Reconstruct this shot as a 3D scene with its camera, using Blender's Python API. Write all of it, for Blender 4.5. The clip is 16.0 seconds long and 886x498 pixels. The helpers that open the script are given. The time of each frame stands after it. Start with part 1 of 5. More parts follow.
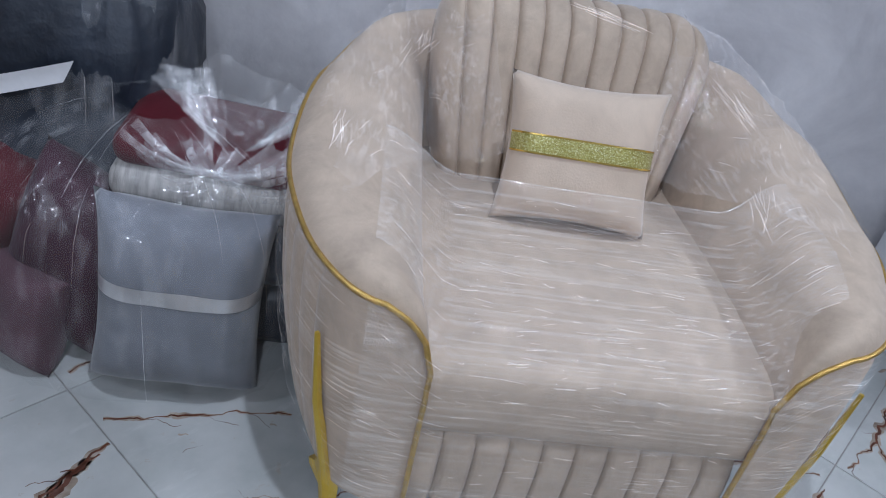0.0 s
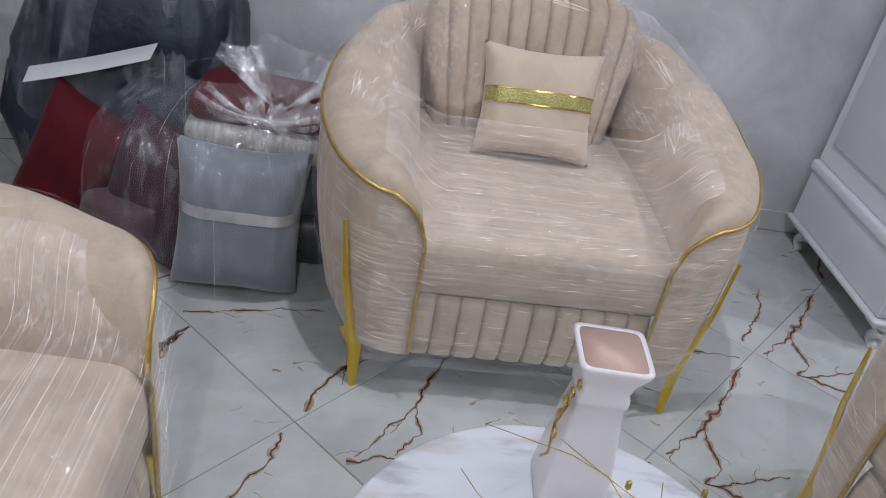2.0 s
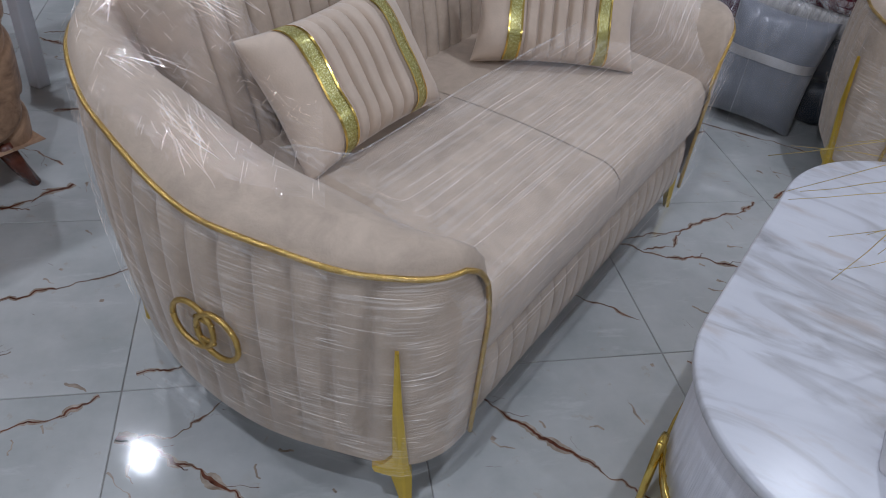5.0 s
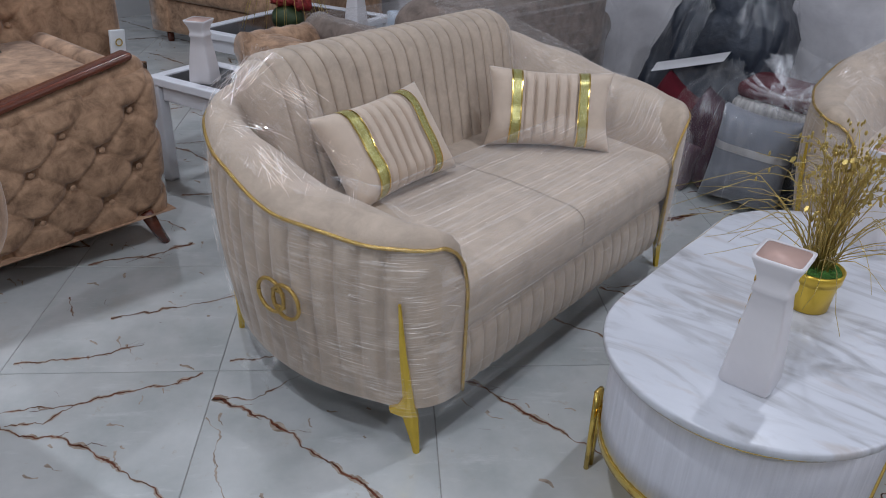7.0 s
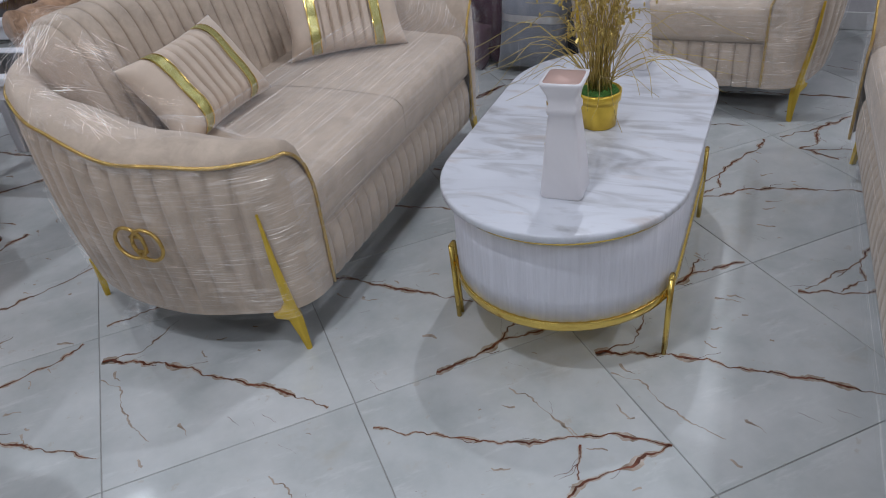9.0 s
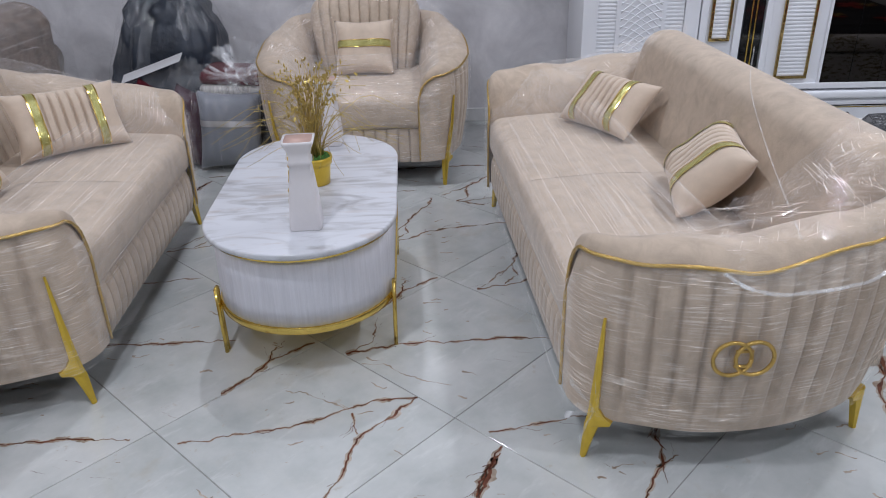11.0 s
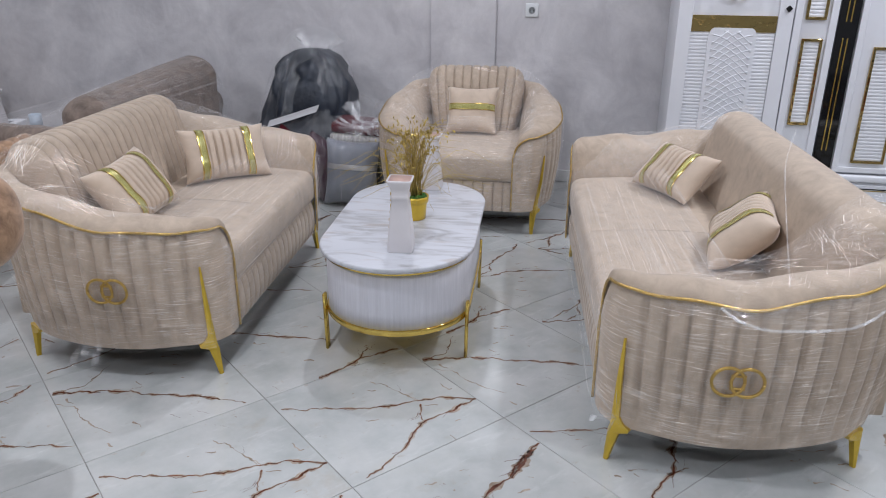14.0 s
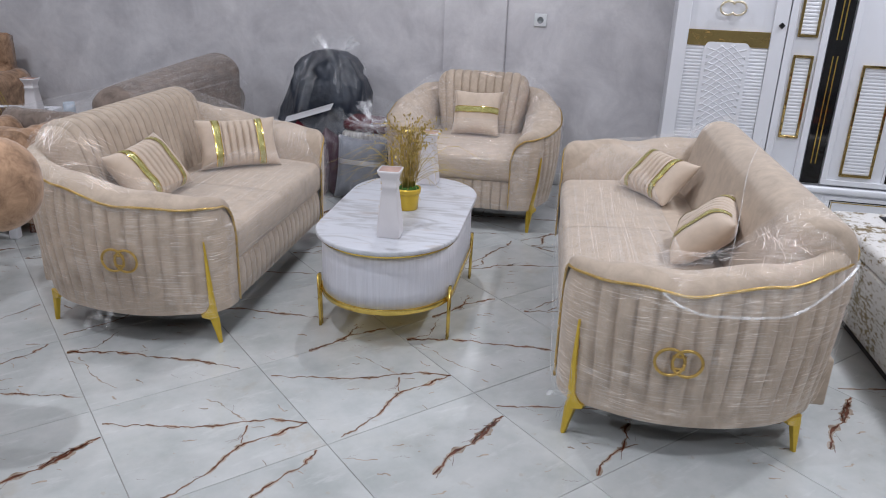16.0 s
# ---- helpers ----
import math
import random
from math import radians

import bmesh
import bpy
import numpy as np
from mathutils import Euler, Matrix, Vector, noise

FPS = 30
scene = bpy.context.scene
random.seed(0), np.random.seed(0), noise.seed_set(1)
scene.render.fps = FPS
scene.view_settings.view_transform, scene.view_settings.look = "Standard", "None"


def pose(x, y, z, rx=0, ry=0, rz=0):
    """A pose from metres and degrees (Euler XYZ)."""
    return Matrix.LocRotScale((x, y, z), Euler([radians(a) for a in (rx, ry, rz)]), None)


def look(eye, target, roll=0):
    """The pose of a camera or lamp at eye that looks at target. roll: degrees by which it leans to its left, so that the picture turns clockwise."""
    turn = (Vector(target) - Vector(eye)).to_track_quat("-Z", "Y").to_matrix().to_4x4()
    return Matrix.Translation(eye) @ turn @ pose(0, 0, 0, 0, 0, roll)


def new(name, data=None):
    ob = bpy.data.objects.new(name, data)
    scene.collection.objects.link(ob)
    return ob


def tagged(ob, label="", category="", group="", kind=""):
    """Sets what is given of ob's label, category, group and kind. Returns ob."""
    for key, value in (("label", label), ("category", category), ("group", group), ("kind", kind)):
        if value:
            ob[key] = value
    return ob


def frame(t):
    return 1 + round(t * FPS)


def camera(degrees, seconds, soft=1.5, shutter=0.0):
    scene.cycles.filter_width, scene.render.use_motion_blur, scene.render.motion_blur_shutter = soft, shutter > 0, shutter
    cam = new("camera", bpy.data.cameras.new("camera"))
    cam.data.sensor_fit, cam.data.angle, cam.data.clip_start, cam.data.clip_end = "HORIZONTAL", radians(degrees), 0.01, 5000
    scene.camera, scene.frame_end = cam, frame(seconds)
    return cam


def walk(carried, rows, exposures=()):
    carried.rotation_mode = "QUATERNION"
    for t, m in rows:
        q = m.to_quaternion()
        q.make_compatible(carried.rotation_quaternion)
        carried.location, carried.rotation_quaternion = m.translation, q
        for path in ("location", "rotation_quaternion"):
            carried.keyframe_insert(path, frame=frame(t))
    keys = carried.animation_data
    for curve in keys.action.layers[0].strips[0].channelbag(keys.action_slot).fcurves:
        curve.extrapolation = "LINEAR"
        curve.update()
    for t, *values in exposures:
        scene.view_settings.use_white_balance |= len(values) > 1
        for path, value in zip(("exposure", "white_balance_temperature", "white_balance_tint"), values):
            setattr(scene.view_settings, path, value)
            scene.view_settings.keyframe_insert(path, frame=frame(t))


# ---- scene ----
cam = camera(61.1, 16.0, soft=1.0)
METRES, EYE, TILT, LEAN, TURN = 4.2, 1.6, -32.0, 0.0, 0.0
PATH = [
    (0, (0.285, 0.855, 1.184), (0.467, 2.535, 0.113), 12.1),
    (0.5, (0.354, 0.76, 1.254), (0.631, 2.435, 0.197), 10.3),
    (1, (0.393, 0.665, 1.273), (0.657, 2.348, 0.225), 10.3),
    (1.5, (0.372, 0.545, 1.302), (0.568, 2.239, 0.258), 9.7),
    (1.7, (0.36, 0.502, 1.308), (0.558, 2.164, 0.214), 7.3),
    (2, (0.319, 0.34, 1.265), (0.464, 2.036, 0.217), 10.2),
    (2.5, (0.318, 0.171, 1.268), (0.391, 1.852, 0.187), 10.5),
    (2.6, (0.332, 0.136, 1.262), (0.352, 1.818, 0.181), 11.3),
    (3, (0.356, -0.041, 1.229), (0.037, 1.568, 0.085), 9.8),
    (3.5, (0.324, -0.244, 1.257), (-0.166, 1.297, 0.08), 15.7),
    (4, (0.275, -0.441, 1.226), (-0.388, 0.988, -0.005), 16.0),
    (4.5, (0.326, -0.54, 1.228), (-0.452, 0.805, -0.03), 10.0),
    (4.7, (0.375, -0.58, 1.231), (-0.439, 0.749, -0.023), 8.4),
    (6.8, (0.969, -0.97, 1.334), (-0.242, 0.298, 0.372), 1.3),
    (7, (0.998, -0.995, 1.336), (-0.193, 0.301, 0.386), 2.2),
    (7.5, (1.107, -0.967, 1.325), (-0.105, 0.296, 0.357), 2.3),
    (8, (1.143, -0.972, 1.274), (-0.096, 0.215, 0.247), 2.3),
    (8.5, (1.132, -1.007, 1.284), (-0.073, 0.164, 0.199), -2.5),
    (9, (1.125, -1.169, 1.321), (0.308, 0.279, 0.209), -6.7),
    (9.5, (1.148, -1.374, 1.367), (0.583, 0.165, 0.221), -2.9),
    (10, (1.15, -1.561, 1.374), (0.701, 0.029, 0.248), -2.5),
    (10.2, (1.138, -1.629, 1.358), (0.786, 0.019, 0.28), -2.4),
    (12.3, (1.074, -1.921, 1.405), (1.215, -0.065, 0.674), 0.2),
    (12.5, (1.078, -1.952, 1.403), (1.204, -0.094, 0.674), 0.4),
    (13, (1.153, -2.077, 1.451), (1.144, -0.21, 0.732), -0.1),
    (13.5, (1.274, -2.204, 1.46), (1.097, -0.349, 0.733), -0.5),
    (14, (1.253, -2.269, 1.474), (0.932, -0.436, 0.742), 0.4),
    (14.5, (1.275, -2.327, 1.476), (0.956, -0.496, 0.737), 1.1),
    (15, (1.379, -2.422, 1.475), (1.002, -0.599, 0.746), 4.3),
    (15.5, (1.442, -2.471, 1.491), (1.051, -0.645, 0.776), 4.1),
    (16, (1.465, -2.465, 1.483), (1.069, -0.64, 0.769), 2.0),
]
walk(cam, [(t, look(eye, target, roll)) for t, eye, target, roll in PATH],
     [(0.0, 0.06, 5800, 7), (1.0, 0.08, 5990, 7), (2.0, 0.02, 6380, 9), (3.0, -0.30, 6400, 10), (3.5, -0.36, 6220, 9), (4.0, -0.36, 6080, 10), (4.5, -0.46, 6080, 10),
      (7.0, -0.31, 6200, 9), (8.5, -0.31, 6230, 9), (9.0, -0.32, 6250, 9), (10.0, -0.18, 6300, 10), (12.5, 0.02, 6440, 10), (16.0, 0.03, 6480, 10)])

# ---- world and lamps ----
world = bpy.data.worlds.new("world")
scene.world = world
world.use_nodes = True
world.node_tree.nodes["Background"].inputs[0].default_value = (0.9, 0.95, 1.0, 1)
world.node_tree.nodes["Background"].inputs[1].default_value = 0.03
ROOM = (-5.2, 5.4, -5.0, 2.85, 3.0)      # west, east, south, north, ceiling
# Lamp (-2.6, 0.74) matches a floor reflection; the rest are assumed, tuned for brightness.
LAMPS = [(x, y) for x in (-2.6, 0.2, 3.1) for y in (-2.7, -1.0, 0.74, 1.86) if (x, y) not in ((-2.6, 1.86), (0.2, 1.86), (0.2, 0.74))] + [(0.45, 1.45)]
LAMP_WATTS = 22.8
for lx, ly in LAMPS:
    lamp = bpy.data.lights.new("downlight_lamp", "AREA")
    lamp.shape, lamp.size, lamp.energy = "DISK", 0.06, LAMP_WATTS
    lamp.color = (0.87, 0.90, 1.0)
    ob = new("downlight_lamp", lamp)
    ob.matrix_world = pose(lx, ly, ROOM[4] - 0.03)

# ---- materials ----
def mat(name, col, rough=0.6, metal=0.0, var=0.0, scale=8.0, bump=0.0, bscale=60.0, sheen=0.0, spec=0.5, col2=None, coat=0.0, stretch=(1, 1, 1)):
    m = bpy.data.materials.new(name)
    m.use_nodes = True
    nt = m.node_tree
    b = nt.nodes["Principled BSDF"]
    b.inputs["Base Color"].default_value = (*col, 1)
    b.inputs["Roughness"].default_value = rough
    b.inputs["Metallic"].default_value = metal
    b.inputs["Sheen Weight"].default_value = sheen
    b.inputs["Sheen Roughness"].default_value = 0.4
    b.inputs["Specular IOR Level"].default_value = spec
    b.inputs["Coat Weight"].default_value = coat
    tc = nt.nodes.new("ShaderNodeTexCoord")
    mp = nt.nodes.new("ShaderNodeMapping")
    mp.inputs["Scale"].default_value = stretch
    nt.links.new(tc.outputs["Object"], mp.inputs["Vector"])
    if var > 0 or col2:
        n = nt.nodes.new("ShaderNodeTexNoise")
        n.inputs["Scale"].default_value = scale
        n.inputs["Detail"].default_value = 6
        n.inputs["Roughness"].default_value = 0.65
        n.inputs["Distortion"].default_value = 0.4
        nt.links.new(mp.outputs[0], n.inputs["Vector"])
        r = nt.nodes.new("ShaderNodeValToRGB")
        r.color_ramp.elements[0].position, r.color_ramp.elements[1].position = 0.32, 0.68
        lo = tuple(c * (1 - var) for c in col)
        hi = tuple(min(1, c * (1 + var * 0.7)) for c in (col2 or col))
        r.color_ramp.elements[0].color, r.color_ramp.elements[1].color = (*lo, 1), (*hi, 1)
        nt.links.new(n.outputs["Fac"], r.inputs["Fac"])
        nt.links.new(r.outputs["Color"], b.inputs["Base Color"])
    if bump > 0:
        n2 = nt.nodes.new("ShaderNodeTexNoise")
        n2.inputs["Scale"].default_value = bscale
        n2.inputs["Detail"].default_value = 4
        nt.links.new(mp.outputs[0], n2.inputs["Vector"])
        bp = nt.nodes.new("ShaderNodeBump")
        bp.inputs["Strength"].default_value = bump
        bp.inputs["Distance"].default_value = 0.01
        nt.links.new(n2.outputs["Fac"], bp.inputs["Height"])
        nt.links.new(bp.outputs["Normal"], b.inputs["Normal"])
    return m


def nodes_of(m):
    nt = m.node_tree
    return nt, nt.nodes["Principled BSDF"]


def math_node(nt, op, a, b=None, c=None, clamp=False):
    n = nt.nodes.new("ShaderNodeMath")
    n.operation, n.use_clamp = op, clamp
    for i, v in enumerate((a, b, c)):
        if v is None:
            continue
        if isinstance(v, (int, float)):
            n.inputs[i].default_value = v
        else:
            nt.links.new(v, n.inputs[i])
    return n.outputs[0]


def noise_node(nt, vec, scale, detail=4.0, rough=0.55):
    n = nt.nodes.new("ShaderNodeTexNoise")
    n.inputs["Scale"].default_value, n.inputs["Detail"].default_value, n.inputs["Roughness"].default_value = scale, detail, rough
    nt.links.new(vec, n.inputs["Vector"])
    return n.outputs["Fac"]


def ramp(nt, fac, stops):
    r = nt.nodes.new("ShaderNodeValToRGB")
    while len(r.color_ramp.elements) < len(stops):
        r.color_ramp.elements.new(0.5)
    for e, (p, c) in zip(r.color_ramp.elements, stops):
        e.position, e.color = p, (*c, 1)
    nt.links.new(fac, r.inputs["Fac"])
    return r.outputs["Color"]


def mix_col(nt, fac, a, b):
    n = nt.nodes.new("ShaderNodeMix")
    n.data_type = "RGBA"
    for sock, v in ((n.inputs[0], fac), (n.inputs[6], a), (n.inputs[7], b)):
        if isinstance(v, (int, float)):
            sock.default_value = v
        elif isinstance(v, tuple):
            sock.default_value = (*v, 1)
        else:
            nt.links.new(v, sock)
    return n.outputs[2]


TILE_TURN = radians(47.6)


def tile_material():
    """Polished porcelain: pale grey-green cloud with brown cracks, different on each tile."""
    m = mat("veined_porcelain", (0.6, 0.6, 0.6), 0.13)
    nt, b = nodes_of(m)
    tc = nt.nodes.new("ShaderNodeTexCoord").outputs["Object"]
    rnd = nt.nodes.new("ShaderNodeObjectInfo").outputs["Random"]
    off = nt.nodes.new("ShaderNodeVectorMath")
    off.operation = "ADD"
    comb = nt.nodes.new("ShaderNodeCombineXYZ")
    nt.links.new(math_node(nt, "MULTIPLY", rnd, 57.0), comb.inputs[0])
    nt.links.new(math_node(nt, "MULTIPLY", rnd, 131.0), comb.inputs[1])
    nt.links.new(tc, off.inputs[0])
    nt.links.new(comb.outputs[0], off.inputs[1])
    p = off.outputs[0]
    cloud = ramp(nt, noise_node(nt, p, 4.0, 6.0, 0.6), [(0.3, (0.41, 0.43, 0.42)), (0.5, (0.50, 0.515, 0.505)), (0.75, (0.60, 0.605, 0.595))])
    fine = math_node(nt, "GREATER_THAN", noise_node(nt, p, 18.0, 8.0, 0.72), 0.635)
    cloud = mix_col(nt, math_node(nt, "MULTIPLY", fine, 0.42), cloud, (0.44, 0.38, 0.31))
    vec = nt.nodes.new("ShaderNodeMapping")
    vec.inputs["Rotation"].default_value, vec.inputs["Scale"].default_value = (0, 0, TILE_TURN), (4.0, 16.0, 1.0)
    nt.links.new(p, vec.inputs["Vector"])
    stain = math_node(nt, "MULTIPLY", math_node(nt, "SUBTRACT", noise_node(nt, p, 3.1, 5.0, 0.7), 0.60, clamp=True), 6.0, clamp=True)
    c = mix_col(nt, math_node(nt, "MULTIPLY", stain, 0.45), cloud, (0.42, 0.35, 0.26))
    white = math_node(nt, "MULTIPLY", math_node(nt, "SUBTRACT", noise_node(nt, vec.outputs[0], 1.0, 6.0, 0.7), 0.57, clamp=True), 5.0, clamp=True)
    c = mix_col(nt, math_node(nt, "MULTIPLY", white, 0.75), c, (0.66, 0.67, 0.66))
    nt.links.new(c, b.inputs["Base Color"])
    b.inputs["Roughness"].default_value = 0.075
    b.inputs["Specular IOR Level"].default_value = 0.42
    return m


def film_material(name, stretch, haze, gloss, turn=0.0, relief=0.03, rough=0.2, sheen=0.012, veil=0.15, even_streaks=False):
    """Clear stretch film: mostly see-through, a little milky, with sharp glints on its pulled creases."""
    m = bpy.data.materials.new(name)
    m.use_nodes = True
    nt = m.node_tree
    nt.nodes.remove(nt.nodes["Principled BSDF"])
    out = nt.nodes["Material Output"]
    tc = nt.nodes.new("ShaderNodeTexCoord")
    mp = nt.nodes.new("ShaderNodeMapping")
    mp.inputs["Scale"].default_value = stretch
    mp.inputs["Rotation"].default_value = (0, 0, radians(turn))
    nt.links.new(tc.outputs["Object"], mp.inputs["Vector"])
    crease = noise_node(nt, mp.outputs[0], 1.0, 2.0, 0.5)
    soft = noise_node(nt, tc.outputs["Object"], 6.0, 3.0)
    patch = noise_node(nt, tc.outputs["Object"], 11.0, 2.0)
    fine = noise_node(nt, tc.outputs["Object"], 38.0, 2.0)
    h = math_node(nt, "ADD", math_node(nt, "MULTIPLY", crease, min(1.0, 0.42 / (relief * max(stretch)))), math_node(nt, "MULTIPLY", soft, 1.2))
    h = math_node(nt, "ADD", h, math_node(nt, "MULTIPLY", fine, 0.22))
    bp = nt.nodes.new("ShaderNodeBump")
    bp.inputs["Strength"].default_value, bp.inputs["Distance"].default_value = 1.0, relief
    nt.links.new(h, bp.inputs["Height"])
    clear = nt.nodes.new("ShaderNodeBsdfTransparent")
    clear.inputs[0].default_value = (0.985, 0.985, 0.985, 1)
    gl = nt.nodes.new("ShaderNodeBsdfGlossy")
    gl.inputs["Roughness"].default_value = rough
    nt.links.new(bp.outputs[0], gl.inputs["Normal"])
    df = nt.nodes.new("ShaderNodeBsdfDiffuse")
    df.inputs[0].default_value = (0.85, 0.86, 0.88, 1)
    # The film's milky lines, with glints put in as added white and gloss.
    glint_streak = math_node(nt, "MULTIPLY", math_node(nt, "SUBTRACT", crease, 0.50, clamp=True), 8.0, clamp=True)
    glint_streak = math_node(nt, "MULTIPLY", glint_streak, 0.6 if even_streaks else math_node(nt, "MULTIPLY", math_node(nt, "SUBTRACT", patch, 0.40, clamp=True), 6.0, clamp=True))
    m1 = nt.nodes.new("ShaderNodeMixShader")
    nt.links.new(math_node(nt, "ADD", math_node(nt, "MULTIPLY", glint_streak, haze), haze * veil), m1.inputs[0])
    nt.links.new(clear.outputs[0], m1.inputs[1])
    nt.links.new(df.outputs[0], m1.inputs[2])
    m2 = nt.nodes.new("ShaderNodeAddShader")
    tint = nt.nodes.new("ShaderNodeCombineColor")
    amount = math_node(nt, "ADD", math_node(nt, "MULTIPLY", glint_streak, gloss), sheen)
    for k in range(3):
        nt.links.new(amount, tint.inputs[k])
    nt.links.new(tint.outputs[0], gl.inputs["Color"])
    nt.links.new(m1.outputs[0], m2.inputs[0])
    nt.links.new(gl.outputs[0], m2.inputs[1])
    nt.links.new(m2.outputs[0], out.inputs["Surface"])
    return m


TILE = tile_material()
VEIN = mat("brown_vein", (0.085, 0.026, 0.016), 0.12, var=0.55, scale=22, col2=(0.16, 0.06, 0.035))
VEIN_HALO = mat("tan_vein_edge", (0.33, 0.245, 0.18), 0.1, var=0.35, scale=26, col2=(0.42, 0.36, 0.30))
GROUT = mat("grout", (0.33, 0.32, 0.30), 0.9, var=0.2, scale=30)
WALL = mat("lavender_plaster", (0.60, 0.585, 0.61), 0.42, var=0.12, scale=3.2, bump=0.25, bscale=22, col2=(0.69, 0.675, 0.69))
PLAIN = mat("plain_plaster", (0.5, 0.5, 0.5), 0.8, var=0.06, scale=3)
CEIL = mat("ceiling_white", (0.75, 0.75, 0.76), 0.8, var=0.04, scale=2)
SKIRT = mat("skirting_porcelain", (0.6, 0.6, 0.6), 0.25, var=0.15, scale=6)
VELVET = mat("beige_velvet", (0.462, 0.373, 0.292), 0.75, var=0.12, scale=17, bump=0.10, bscale=260, sheen=0.24, spec=0.25, col2=(0.50, 0.404, 0.316))
CUSHION = mat("beige_cushion_velvet", (0.58, 0.468, 0.37), 0.75, var=0.09, scale=12, bump=0.10, bscale=260, sheen=0.4, spec=0.25)
GOLD = mat("polished_gold", (0.83, 0.60, 0.16), 0.16, 1.0, var=0.06, scale=20, bump=0.03, bscale=40)
GOLDPAINT = mat("satin_gold_paint", (0.72, 0.50, 0.07), 0.32, 0.75, var=0.1, scale=14)
PIPING = mat("gold_piping", (0.62, 0.42, 0.13), 0.3, 0.9, var=0.2, scale=60, bump=0.3, bscale=300)
DARKCLOTH = mat("black_dust_cloth", (0.03, 0.028, 0.03), 0.9, var=0.2, scale=30)
CERAMIC = mat("white_ceramic", (0.72, 0.69, 0.70), 0.28, var=0.05, scale=6, coat=0.2)
CERAMIC_IN = mat("pink_ceramic_inside", (0.56, 0.37, 0.31), 0.5, var=0.1, scale=10)
WOODW = mat("white_grained_panel", (0.66, 0.66, 0.71), 0.4, var=0.09, scale=6, bump=0.25, bscale=30, stretch=(14, 14, 0.6))
MOSS = mat("green_moss", (0.05, 0.15, 0.02), 0.9, var=0.5, scale=60, bump=0.9, bscale=120)
GRASSG = mat("gold_foil_grass", (0.56, 0.42, 0.13), 0.35, 0.7, var=0.35, scale=25)
BROWN = mat("brown_suede", (0.32, 0.19, 0.115), 0.8, var=0.40, scale=17, bump=0.12, bscale=180, sheen=0.3, spec=0.2, col2=(0.42, 0.265, 0.165))
BROWNGREY = mat("taupe_suede", (0.215, 0.168, 0.14), 0.8, var=0.38, scale=15, bump=0.1, bscale=160, sheen=0.2, spec=0.2)
WOODD = mat("red_brown_wood", (0.13, 0.035, 0.018), 0.25, var=0.3, scale=5, stretch=(1, 8, 8), coat=0.4)
DARKPIL = mat("dark_brown_cushion", (0.045, 0.033, 0.03), 0.85, var=0.2, scale=20, sheen=0.2)
LACQ = mat("white_lacquer", (0.78, 0.79, 0.83), 0.28, var=0.03, scale=4, bump=0.02, bscale=30, coat=0.2)
BLACKG = mat("black_gloss", (0.006, 0.006, 0.007), 0.06, spec=0.6)
MIRROR = mat("smoked_mirror", (0.05, 0.045, 0.042), 0.03, 1.0)
CHAMPAGNE = mat("champagne_metal", (0.74, 0.66, 0.50), 0.3, 0.7, var=0.12, scale=25)
GOLDMIR = mat("gold_mirror", (0.50, 0.37, 0.15), 0.05, 1.0, bump=0.7, bscale=11)
SILVER = mat("silver_band", (0.72, 0.72, 0.74), 0.3, 0.7, var=0.1, scale=30)
GREYV = mat("grey_velvet", (0.20, 0.21, 0.24), 0.8, var=0.15, scale=9, bump=0.1, bscale=200, sheen=0.4, spec=0.2)
NAVY = mat("charcoal_navy_cloth", (0.017, 0.023, 0.036), 0.42, var=0.35, scale=7, bump=0.9, bscale=12, spec=0.5)
REDC = mat("dark_red_cloth", (0.075, 0.004, 0.010), 0.8, var=0.2, scale=12, bump=0.1, bscale=200, sheen=0.05, spec=0.2)
MAUVE = mat("mauve_cloth", (0.045, 0.014, 0.026), 0.8, var=0.25, scale=8, sheen=0.08, spec=0.2)
STRIPE = mat("striped_white_cloth", (0.42, 0.40, 0.38), 0.85, var=0.4, scale=14, stretch=(6, 1, 1))
WHITEC = mat("white_band", (0.74, 0.74, 0.76), 0.5, var=0.06, scale=20)
PLASTIC = mat("white_plastic", (0.75, 0.77, 0.78), 0.35)
SOCKETD = mat("socket_recess", (0.25, 0.27, 0.28), 0.5)
CRACKLE = mat("gold_crackled_leather", (0.68, 0.66, 0.63), 0.4, var=0.05, scale=8)
COVER = mat("black_bedspread", (0.008, 0.008, 0.011), 0.7, var=0.3, scale=12)
FILM_ROUND = film_material("stretch_film_round", (9, 9, 230), 0.06, 0.20, 0, 0.03, 0.07, 0.035)
FILM_SEAT = film_material("stretch_film_seat", (0.9, 170, 170), 0.15, 0.10, 0, 0.03, 0.07, 0.03, 0.28, True)
FILM_END = film_material("stretch_film_end", (120, 10, 95), 0.055, 0.14, 35, 0.03, 0.05, 0.045, 0.42)
BAGFILM = film_material("plastic_bag", (30, 30, 6), 0.06, 0.05, 20, 0.012, 0.12, 0.022, 0.5)
BAGKNOT = film_material("gathered_plastic", (40, 40, 14), 0.14, 0.10, 20, 0.02, 0.14, 0.025, 0.5)
# Strong gloss for thin ribbons that put glints into the film's shape.
GLINT_CREASE = film_material("film_crease", (26, 26, 26), 0.07, 0.4, 0, 0.003, 0.07, 0.4, 0.5)
KNOT = film_material("knotted_plastic", (30, 30, 12), 0.30, 0.2, 20, 0.03, 0.16, 0.04, 0.6)


